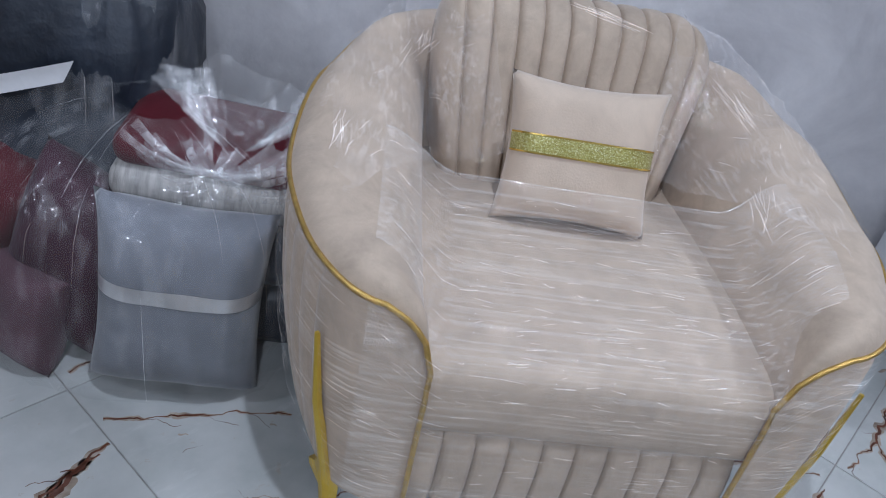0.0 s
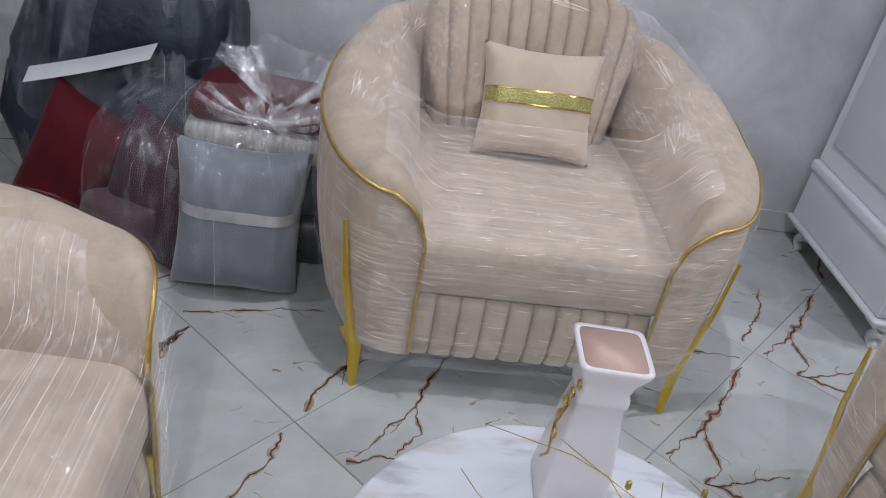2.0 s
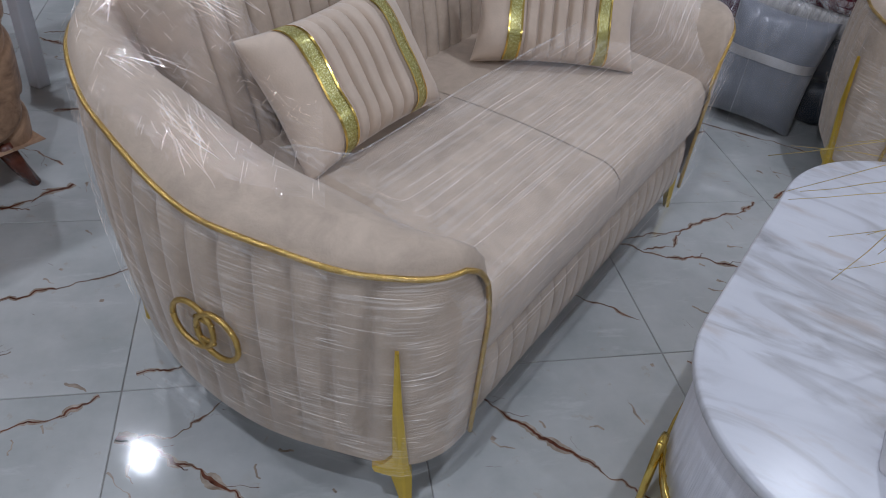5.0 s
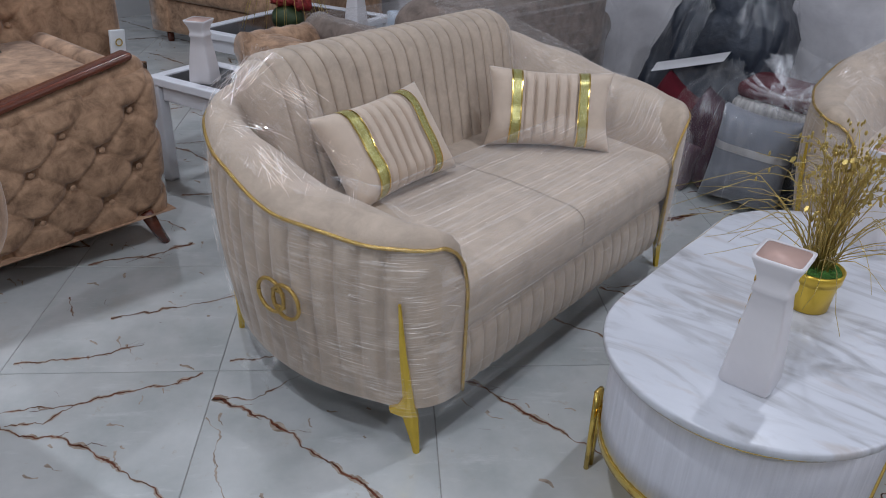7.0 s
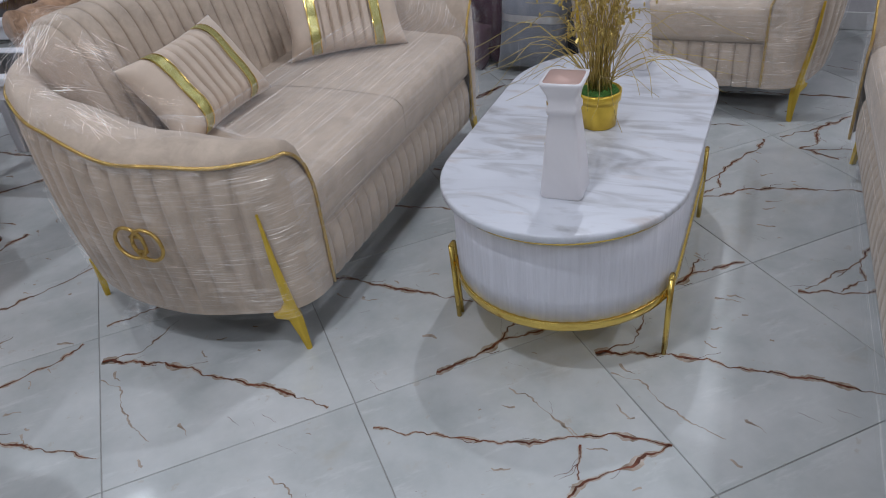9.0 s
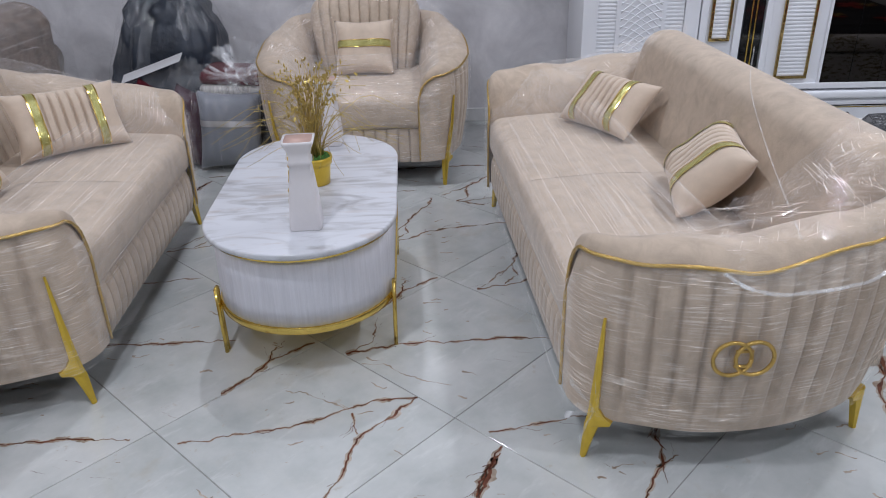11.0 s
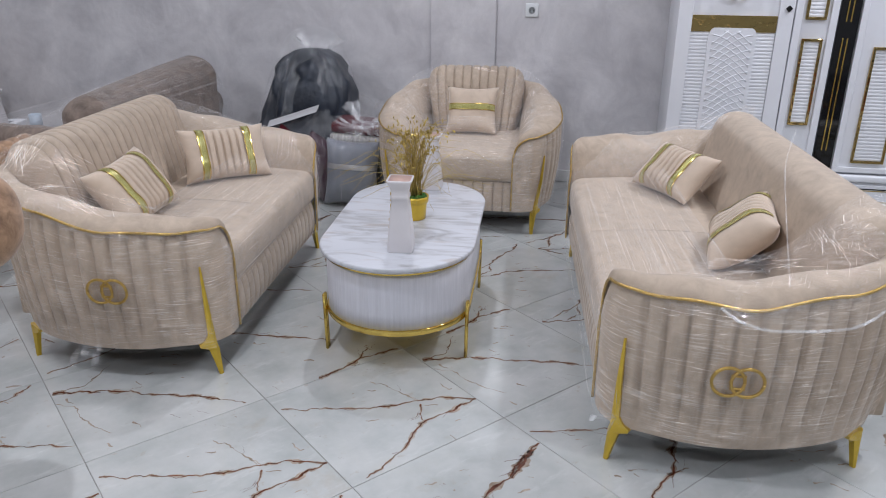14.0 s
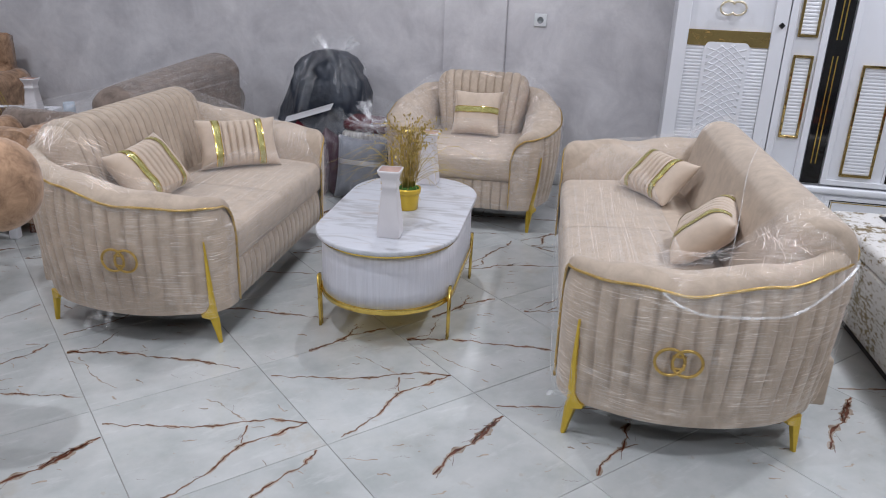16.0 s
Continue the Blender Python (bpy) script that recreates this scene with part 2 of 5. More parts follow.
def marble_top_material():
    m = mat("white_marble_top", (0.7, 0.7, 0.72), 0.3)
    nt, b = nodes_of(m)
    tc = nt.nodes.new("ShaderNodeTexCoord")
    mp = nt.nodes.new("ShaderNodeMapping")
    mp.inputs["Scale"].default_value, mp.inputs["Rotation"].default_value = (2.2, 7.5, 1), (0, 0, radians(-22))
    nt.links.new(tc.outputs["Object"], mp.inputs["Vector"])
    n = nt.nodes.new("ShaderNodeTexNoise")
    n.inputs["Scale"].default_value, n.inputs["Detail"].default_value, n.inputs["Distortion"].default_value = 1.6, 8, 1.5
    nt.links.new(mp.outputs[0], n.inputs["Vector"])
    c1 = ramp(nt, n.outputs["Fac"], [(0.28, (0.33, 0.325, 0.34)), (0.39, (0.47, 0.47, 0.49)), (0.50, (0.60, 0.61, 0.65)), (0.8, (0.66, 0.67, 0.71))])
    warm = math_node(nt, "MULTIPLY", math_node(nt, "SUBTRACT", noise_node(nt, mp.outputs[0], 2.6, 5.0), 0.57, clamp=True), 4.0, clamp=True)
    nt.links.new(mix_col(nt, warm, c1, (0.45, 0.375, 0.325)), b.inputs["Base Color"])
    return m


def glitter_material():
    m = mat("gold_glitter", (0.62, 0.52, 0.16), 0.35, 0.55)
    nt, b = nodes_of(m)
    tc = nt.nodes.new("ShaderNodeTexCoord").outputs["Object"]
    v = nt.nodes.new("ShaderNodeTexVoronoi")
    v.inputs["Scale"].default_value = 620
    nt.links.new(tc, v.inputs["Vector"])
    bp = nt.nodes.new("ShaderNodeBump")
    bp.inputs["Strength"].default_value, bp.inputs["Distance"].default_value = 0.9, 0.004
    nt.links.new(v.outputs["Color"], bp.inputs["Height"])
    nt.links.new(bp.outputs[0], b.inputs["Normal"])
    sp = nt.nodes.new("ShaderNodeSeparateColor")
    nt.links.new(v.outputs["Color"], sp.inputs[0])
    nt.links.new(ramp(nt, sp.outputs[0], [(0.0, (0.30, 0.26, 0.06)), (0.45, (0.46, 0.41, 0.12)), (0.8, (0.62, 0.60, 0.24)), (1.0, (0.9, 0.9, 0.6))]), b.inputs["Base Color"])
    return m


def crackle_leather():
    nt, b = nodes_of(CRACKLE)
    tc = nt.nodes.new("ShaderNodeTexCoord").outputs["Object"]
    mp = nt.nodes.new("ShaderNodeMapping")
    mp.inputs["Scale"].default_value = (1, 1, 3.0)
    nt.links.new(tc, mp.inputs["Vector"])
    a = noise_node(nt, mp.outputs[0], 24.0, 8.0, 0.75)
    big = noise_node(nt, tc, 4.0, 2.0)
    k = math_node(nt, "MULTIPLY", math_node(nt, "SUBTRACT", math_node(nt, "ADD", a, math_node(nt, "MULTIPLY", big, 0.35)), 0.70, clamp=True), 14.0, clamp=True)
    nt.links.new(mix_col(nt, k, (0.70, 0.68, 0.65), (0.25, 0.18, 0.07)), b.inputs["Base Color"])
    nt.links.new(math_node(nt, "MULTIPLY", k, 0.6), b.inputs["Metallic"])


crackle_leather()
MARBLE = marble_top_material()
GLITTER = glitter_material()
GLOW = bpy.data.materials.new("lamp_diffuser")
GLOW.use_nodes = True
GLOW.node_tree.nodes["Principled BSDF"].inputs["Emission Color"].default_value = (0.95, 0.98, 1, 1)
GLOW.node_tree.nodes["Principled BSDF"].inputs["Emission Strength"].default_value = 6.0


# ---- mesh helpers ----
def part(name, bm, material, parent=None, label="", smooth=True):
    me = bpy.data.meshes.new(name)
    bmesh.ops.recalc_face_normals(bm, faces=bm.faces)
    bm.to_mesh(me)
    bm.free()
    me.materials.append(material)
    if smooth:
        me.polygons.foreach_set("use_smooth", [True] * len(me.polygons))
    ob = new(name, me)
    if parent:
        ob.parent = parent
    if label:
        ob["label"] = label
    return ob


def thing(name, m, label, category, group="", kind=""):
    ob = new(name)
    ob.matrix_basis = m
    ob.empty_display_size = 0.1
    return tagged(ob, label, category, group, kind)


def rbox(x0, x1, y0, y1, z0, z1, r=0.01, seg=3, bm=None):
    """A box with rounded edges."""
    b = bmesh.new()
    bmesh.ops.create_cube(b, size=1.0, matrix=Matrix.Translation(((x0 + x1) / 2, (y0 + y1) / 2, (z0 + z1) / 2)) @ Matrix.Diagonal((x1 - x0, y1 - y0, z1 - z0, 1)))
    if r > 0:
        bmesh.ops.bevel(b, geom=b.edges[:], offset=min(r, 0.49 * min(x1 - x0, y1 - y0, z1 - z0)), segments=seg, profile=0.5, affect="EDGES", clamp_overlap=True)
    if bm is None:
        return b
    add(bm, b)
    return bm


def add(bm, other, m=None):
    """Joins other into bm."""
    if m is not None:
        bmesh.ops.transform(other, matrix=m, verts=other.verts)
    vs = [bm.verts.new(v.co) for v in other.verts]
    other.verts.index_update()
    for f in other.faces:
        bm.faces.new([vs[v.index] for v in f.verts])
    other.free()
    return bm


def sheet(rows, closed=False, cap=False, bm=None):
    """A surface through rows of points."""
    bm = bm or bmesh.new()
    grid = [[bm.verts.new(p) for p in row] for row in rows]
    n = len(grid[0])
    for a, b in zip(grid, grid[1:]):
        for i in range(n if closed else n - 1):
            j = (i + 1) % n
            bm.faces.new((a[i], a[j], b[j], b[i]))
    if cap:
        bm.faces.new(grid[0][::-1])
        bm.faces.new(grid[-1])
    return bm


def tube(pts, r, n=8, bm=None, taper=None):
    """A round bar along points."""
    pts = [Vector(p) for p in pts]
    rows = []
    up = Vector((0, 0, 1))
    for i, p in enumerate(pts):
        d = (pts[min(i + 1, len(pts) - 1)] - pts[max(i - 1, 0)]).normalized()
        s = d.cross(up)
        if s.length < 0.05:
            s = d.cross(Vector((1, 0, 0)))
        s.normalize()
        t = s.cross(d)
        rr = r * (taper(i / (len(pts) - 1)) if taper else 1)
        rows.append([p + rr * (math.cos(2 * math.pi * k / n) * s + math.sin(2 * math.pi * k / n) * t) for k in range(n)])
    return sheet(rows, closed=True, cap=True, bm=bm)


def lathe(profile, n=32, bm=None):
    rows = [[(r * math.cos(2 * math.pi * k / n), r * math.sin(2 * math.pi * k / n), z) for k in range(n)] for r, z in profile]
    return sheet(rows, closed=True, cap=True, bm=bm)


def spline(pts, per=10):
    """Smooth points through control points."""
    P = [Vector(p) for p in pts]
    P = [2 * P[0] - P[1]] + P + [2 * P[-1] - P[-2]]
    out = []
    for i in range(1, len(P) - 2):
        for k in range(per):
            t = k / per
            out.append(0.5 * (2 * P[i] + (P[i + 1] - P[i - 1]) * t + (2 * P[i - 1] - 5 * P[i] + 4 * P[i + 1] - P[i + 2]) * t * t + (3 * P[i] - P[i - 1] - 3 * P[i + 1] + P[i + 2]) * t ** 3))
    out.append(P[-2].copy())
    return out


def even(pts, step):
    """The same line in even steps."""
    L = [0.0]
    for a, b in zip(pts, pts[1:]):
        L.append(L[-1] + (b - a).length)
    n = max(2, round(L[-1] / step))
    out, j = [], 0
    for i in range(n + 1):
        s = L[-1] * i / n
        while j < len(pts) - 2 and L[j + 1] < s:
            j += 1
        k = (s - L[j]) / max(1e-9, L[j + 1] - L[j])
        out.append(pts[j].lerp(pts[j + 1], min(1, max(0, k))))
    return out, L[-1] / n


def smooth01(x):
    x = min(1.0, max(0.0, x))
    return x * x * (3 - 2 * x)


def interp(x, table):
    for (a, va), (b, vb) in zip(table, table[1:]):
        if x <= b:
            return va + (vb - va) * smooth01((x - a) / (b - a)) if x > a else va
    return table[-1][1]


# ---- the room ----
W, E, S, N, C = ROOM
floor = part("floor", rbox(W - 0.3, E + 0.3, S - 0.3, N + 0.3, -0.25, -0.0025, 0), GROUT, smooth=False)
tagged(floor, "floor of polished white porcelain tiles with brown veins", "floor", kind="structure")
wn = part("wall_north", rbox(W - 0.3, E + 0.3, N, N + 0.6, -0.2, C + 0.2, 0), WALL, smooth=False)
tagged(wn, "pale lavender-grey wall of clouded decorative plaster", "wall", kind="structure")
# Unseen walls added to close the room; their grey is lowered against fill light.
for nm, bx in (("wall_west", (W - 0.3, W, S, N)), ("wall_east", (E, E + 0.3, S, N)), ("wall_south", (W - 0.3, E + 0.3, S - 0.3, S))):
    tagged(part(nm, rbox(*bx, -0.2, C + 0.2, 0), PLAIN, smooth=False), "plain light grey plastered showroom wall", "wall", kind="structure")
tagged(part("ceiling", rbox(W - 0.3, E + 0.3, S - 0.3, N + 0.6, C, C + 0.2, 0), CEIL, smooth=False), "plain white showroom ceiling", "ceiling", kind="structure")
tagged(part("wall_pilaster", rbox(0.268, 0.704, N - 0.035, N - 0.002, 0.0, C, 0.004, 1), WALL, smooth=False), "shallow plastered pilaster on the lavender wall", "pilaster", kind="structure")
for x0, x1, nm in ((W, 0.264, "baseboard"), (0.708, E, "baseboard")):
    tagged(part(nm, rbox(x0, x1, N - 0.012, N - 0.001, 0.001, 0.085, 0.003, 1), SKIRT, smooth=False), "low pale porcelain skirting along the wall", "baseboard", kind="structure")

# Fixtures for the lamps above, most at assumed spots on the unseen ceiling.
for lx, ly in LAMPS:
    lt = thing("ceiling_light", pose(lx, ly, C), "round white LED downlight on the ceiling", "ceiling light", "ceiling lamps")
    part("frame", sheet([[(r * math.cos(2 * math.pi * k / 32), r * math.sin(2 * math.pi * k / 32), z) for k in range(32)] for r, z in ((0.060, -0.001), (0.082, -0.001), (0.082, -0.012), (0.076, -0.02), (0.064, -0.02), (0.060, -0.012))], closed=True), PLASTIC, lt)
    part("diffuser", lathe([(0.059, -0.012), (0.059, -0.002)], 32), GLOW, lt, smooth=False)

# wall socket
so = thing("wall_socket", pose(0.932, N, 1.137), "white single power socket on the plaster wall", "socket")
part("plate", rbox(-0.042, 0.042, -0.012, 0, -0.042, 0.042, 0.006), PLASTIC, so)
sb = lathe([(0.0215, 0), (0.0215, 0.003), (0.019, 0.003), (0.018, 0.0005)], 24)
bmesh.ops.transform(sb, matrix=pose(0, -0.0121, 0, 90), verts=sb.verts)
part("recess", sb, SOCKETD, so)
# Black discs put in the darkness of the open pin holes.
for sx in (-0.0095, 0.0095):
    hb = lathe([(0.003, 0), (0.003, 0.003)], 10)
    bmesh.ops.transform(hb, matrix=pose(sx, -0.0155, 0, 90), verts=hb.verts)
    part("pin_hole", hb, BLACKG, so)


# ---- upholstered suite ----
SIDE = [(-0.125, -0.035), (-0.06, -0.032), (0.0, -0.01), (0.045, 0.035), (0.093, 0.13), (0.129, 0.26), (0.132, 0.41), (0.104, 0.56), (0.045, 0.70), (-0.05, 0.81), (-0.16, 0.865), (-0.27, 0.885)]
PIPE_H = [(0.0, 0.44), (0.008, 0.478), (0.022, 0.508), (0.045, 0.534), (0.08, 0.552), (0.2, 0.566), (0.45, 0.59), (0.75, 0.65), (0.95, 0.69), (1.3, 0.70)]
BASE_Z, SEAT_Z, BACK_Z = 0.135, 0.465, 0.83


FLUTE = (0.0, 0.035, 0.10, 0.26, 0.5, 0.74, 0.90, 0.965)


def flute_depth(ph):
    """How far a padded rib falls back: a narrow deep seam between softly rounded ribs."""
    d = min(ph, 1 - ph)
    return 0.013 * math.exp(-(d / 0.05) ** 1.3) + 0.0035 * (1 - math.sin(math.pi * ph)) ** 1.5


def pipe_height(e, lift):
    """Height of the gold piping at a distance e round the shell from the arm's front."""
    return interp(e, PIPE_H) + interp(e, lift)


def shell_tuck(t):
    """How far the outer shell draws in below the piping (t = 1) towards its base (t = 0)."""
    return -0.036 * (1 - t) ** 1.7 + 0.009 * math.sin(math.pi * t)


def suite_seat(name, m, lu, seats, label, category, back_ribs, end_emblem=False, lift=((0, 0), (1, 0)), back_top=0.83):
    """A round-backed seat: lu is half the distance between its front legs."""
    root = thing(name, m, label, category)
    half = spline([(lu + u, v, 0) for u, v in SIDE], 10)
    line = [p.copy() for p in half]
    nmid = max(4, int((lu - 0.27) / 0.02))
    if lu - 0.27 > 0.02:
        line += [Vector(((lu - 0.27) * (1 - 2 * k / nmid), 0.885, 0)) for k in range(1, nmid)]
    line += [Vector((-p.x, p.y, 0)) for p in reversed(half)]
    pts, step = even(line, 0.008)
    total = step * (len(pts) - 1)
    rows = []
    path_pipe = []
    for i, p in enumerate(pts):
        s = i * step
        e = min(s, total - s)
        d = (pts[min(i + 1, len(pts) - 1)] - pts[max(i - 1, 0)]).normalized()
        nrm = Vector((d.y, -d.x, 0))
        hp = pipe_height(e, lift)
        ph = ((e - 0.16) / 0.062)
        off = abs(ph - round(ph))
        groove = (0.017 * math.exp(-(off * 0.062 / 0.0085) ** 2) + 0.007 * (1 - math.sin(math.pi * off)) ** 2) if e > 0.2 else 0.0
        row = []
        for k in range(10):
            t = k / 9
            z = BASE_Z + (hp - BASE_Z) * t
            tuck = shell_tuck(t) * (0.1 + 0.9 * smooth01(e / 0.3)) - 0.012 * (t > 0.99)
            row.append(p + nrm * (tuck - groove * smooth01(t / 0.3) * smooth01((1.02 - t) / 0.15)) + Vector((0, 0, z)))
        rows.append(row)
        path_pipe.append(p + nrm * 0.001 + Vector((0, 0, hp)))
    part("outer_shell", sheet(rows), VELVET, root, "vertically channelled beige velvet side panel")
    # gold piping runs up the arm front, over the arm and round the back
    for sgn in (1, -1):
        half_pipe = path_pipe[: len(path_pipe) // 2 + 1] if sgn == 1 else path_pipe[len(path_pipe) // 2:][::-1]
        x0, y0, z0 = half_pipe[0]
        lead = [Vector((x0, y0 - 0.003, BASE_Z + 0.012 + (z0 - BASE_Z - 0.012) * k / 10)) for k in range(10)]
        part("piping", tube(lead + half_pipe[::2], 0.0048, 8), PIPING, root, "metallic gold piping cord")
    # rolled arms, one surface from the piping over to the seat
    rows = []
    ui = lu - 0.118
    for i in range(0, len(pts), 2):
        p, s = pts[i], i * step
        e = min(s, total - s)
        sg = 1 if p.x >= 0 else -1
        hp = pipe_height(e, lift)
        q = Vector((sg * ui, min(max(p.y, 0.03), 0.70), 0)) if e > 0.17 else Vector((sg * ui, -0.032 + 0.062 * e / 0.17, 0))
        if e > 0.17 and abs(p.x) < ui:
            q = Vector((p.x, 0.70, 0))
        rise = interp(e, [(0, 0.008), (0.05, 0.035), (0.14, 0.055), (0.6, 0.065), (1.0, 0.075)])
        P0 = p + Vector((0, 0, hp))
        P1 = p.lerp(q, 0.10) + Vector((0, 0, hp + rise))
        P2 = p.lerp(q, 0.98) + Vector((0, 0, hp + rise * 1.25))
        P3 = q + Vector((0, 0, 0.405))
        row = []
        for k in range(13):
            t = k / 12
            row.append(P0 * (1 - t) ** 3 + 3 * P1 * t * (1 - t) ** 2 + 3 * P2 * t * t * (1 - t) + P3 * t ** 3)
        row.append(Vector((q.x, q.y, 0.33)))
        rows.append(row)
    part("arm_pad", sheet(rows), VELVET, root, "smooth beige velvet arm pad")
    # base box and pleated apron
    part("base", rbox(-ui, ui, 0.0, 0.86, BASE_Z, 0.31, 0.01, 2), VELVET, root)
    part("dust_cover", rbox(-lu + 0.09, lu - 0.09, 0.03, 0.76, BASE_Z - 0.012, BASE_Z - 0.001, 0), DARKCLOTH, root, "black dust cloth under the frame", smooth=False)
    npl = max(9, round(2 * ui / 0.055))
    arow = []
    for i in range(npl * 8 + 1):
        ph = FLUTE[i % 8]
        u = -ui + 2 * ui * (i // 8 + ph) / npl
        g = flute_depth(ph) * (1.0 if seats == 1 else 0.55)
        arow.append([Vector((u, -0.028 + g + 0.012 * abs(2 * t - 1) ** 3, BASE_Z - 0.004 + t * 0.165)) for t in [k / 6 for k in range(7)]] + [Vector((u, 0.02, BASE_Z + 0.165)), ])
    part("apron", sheet(arow), VELVET, root, "pleated beige velvet front apron")
    # seat cushions
    w = 2 * (ui + 0.03) / seats
    for k in range(seats):
        u0 = -ui - 0.03 + k * w
        prof = [(-0.01, 0.302), (-0.030, 0.325), (-0.033, 0.39), (-0.026, 0.435), (0.006, 0.458), (0.08, SEAT_Z), (0.25, SEAT_Z + 0.008), (0.45, SEAT_Z + 0.004), (0.62, SEAT_Z - 0.004), (0.72, SEAT_Z - 0.015), (0.72, 0.302)]
        prof = [(p.x, p.y) for p in spline([(a, b, 0) for a, b in prof], 4)]
        nu = 18
        srows = []
        for i in range(nu + 1):
            t = i / nu
            edge = 1 - abs(2 * t - 1) ** 8
            srows.append([Vector((u0 + 0.0012 + (w - 0.0024) * t, v * (0.96 + 0.04 * edge), z - (1 - edge) * (0.008 if z > 0.43 else 0.0))) for v, z in prof])
        part("seat_cushion", sheet(srows), VELVET, root, "flat beige velvet seat cushion")
    # backrest: ribbed or plain cushion with a rolled top
    hb = lu - (0.10 if back_ribs else 0.045)
    er = 0.10 if back_ribs else 0.05
    nr = max(10, round(2 * hb / 0.054))
    per = 8 if back_ribs else 5
    prof = [(0.545, 0.44), (0.565, 0.54), (0.595, 0.66), (0.62, 0.755), (0.645, 0.80), (0.685, 0.826), (0.735, 0.83), (0.785, 0.815), (0.82, 0.775), (0.835, 0.70), (0.84, 0.55)]
    pp = spline([(a, b, 0) for a, b in prof], 5)
    rows = []
    tot = nr * per
    for i in range(tot + 1):
        ph = FLUTE[i % per] if back_ribs else (i % per) / per
        t = (i // per + ph) / nr
        uu = 2 * t - 1
        g = flute_depth(ph) if back_ribs else 0.0
        endk = max(0.0, (abs(uu) - (1 - er / hb)) / (er / hb))
        drop = 1 - math.sqrt(max(0, 1 - min(1, endk) ** 2))
        row = []
        for j, q in enumerate(pp):
            a = pp[min(j + 1, len(pp) - 1)] - pp[max(j - 1, 0)]
            a.normalize()
            nx, nz = -a.y, a.x
            bell = 1 - 0.16 * max(0, (0.80 - q.y) / 0.36) * (q.x < 0.66) * (1 if seats == 1 else 0.35)
            zz = 0.44 + (q.y - 0.44) * (back_top - 0.44) / 0.39 - g * nz
            zz = zz - drop * (0.085 if back_ribs else 0.03) * smooth01((zz - 0.5) / 0.3)
            yy = q.x - g * nx
            yy = 0.70 + (yy - 0.70) * (1 - (0.45 if back_ribs else 0.2) * drop)
            row.append(Vector((uu * hb * bell, yy, zz)))
        rows.append(row)
    bb = sheet(rows)
    for rr in (rows[0], rows[-1]):
        bb.faces.new([bb.verts.new(p) for p in rr])
    bmesh.ops.remove_doubles(bb, verts=bb.verts, dist=0.0004)
    part("backrest", bb, VELVET, root, "vertically ribbed beige velvet backrest" if back_ribs else "plain beige velvet backrest with rolled top")
    # blade-shaped metal legs
    for sx in (1, -1):
        for front in (1, 0):
            cx, cy = sx * (lu + (0.0 if front else -0.035)), 0.012 if front else 0.755
            ax = Vector((0.80 * sx, -0.60 if front else 0.60, 0))
            ay = Vector((0.60 * sx, 0.80 if front else -0.80, 0)) * -1
            rows = []
            # height, reach towards the front and the rear of the side, thickness, lean out and along
            for z, hf, hr, dep, out, along in ((0.452, 0.003, 0.003, 0.004, 0.036, -0.030), (0.31, 0.008, 0.008, 0.006, 0.028, -0.022), (0.17, 0.012, 0.014, 0.009, 0.006, -0.010), (0.145, 0.013, 0.030, 0.012, 0.000, -0.008),
                                               (0.134, 0.013, 0.052, 0.013, -0.002, -0.006), (0.122, 0.014, 0.050, 0.013, -0.002, -0.004), (0.108, 0.015, 0.022, 0.012, -0.002, -0.002), (0.05, 0.012, 0.012, 0.010, 0.000, 0.004), (0.0, 0.008, 0.007, 0.008, 0.002, 0.010)):
                if not front and z > 0.15:
                    continue
                c0 = Vector((cx, cy, z)) + ax * out + ay * along
                rows.append([c0 + ax * dep + ay * 0.2 * hf, c0 + ax * 0.5 * dep + ay * hf, c0 - ax * dep + ay * hf, c0 - ax * dep - ay * hr, c0 + ax * 0.5 * dep - ay * hr, c0 + ax * dep - ay * 0.2 * hr])
            part("leg", sheet(rows, closed=True, cap=True), GOLDPAINT, root, "tapered gold metal leg", smooth=False)
    if end_emblem:
        for sx in (1, -1):
            em = bmesh.new()
            for dy in (-0.026, 0.026):
                ring = [Vector((0.0, dy + 0.044 * math.cos(a), 0.385 + 0.044 * math.sin(a))) for a in [2 * math.pi * k / 32 for k in range(33)]]
                tube(ring, 0.0050, 8, em)
            for dz in (0.405, 0.365):
                tube([Vector((0, -0.02, dz)), Vector((0, 0.02, dz))], 0.004, 6, em)
            hp_ = half_of(pts)
            j = min(range(len(hp_)), key=lambda q: abs(hp_[q].y - 0.31))
            dd = (hp_[j + 3] - hp_[j - 3]).normalized()
            c0 = hp_[j] + Vector((dd.y, -dd.x, 0)) * 0.013
            ang = math.degrees(math.atan2(-dd.x, dd.y))
            tilt = Matrix.Translation((sx * c0.x, c0.y, 0)) @ pose(0, 0, 0, 0, 0, ang * sx)
            bmesh.ops.transform(em, matrix=tilt, verts=em.verts)
            part("ring_emblem", em, PIPING, root, "two interlocked gold rings")
    return root, pts, step, total


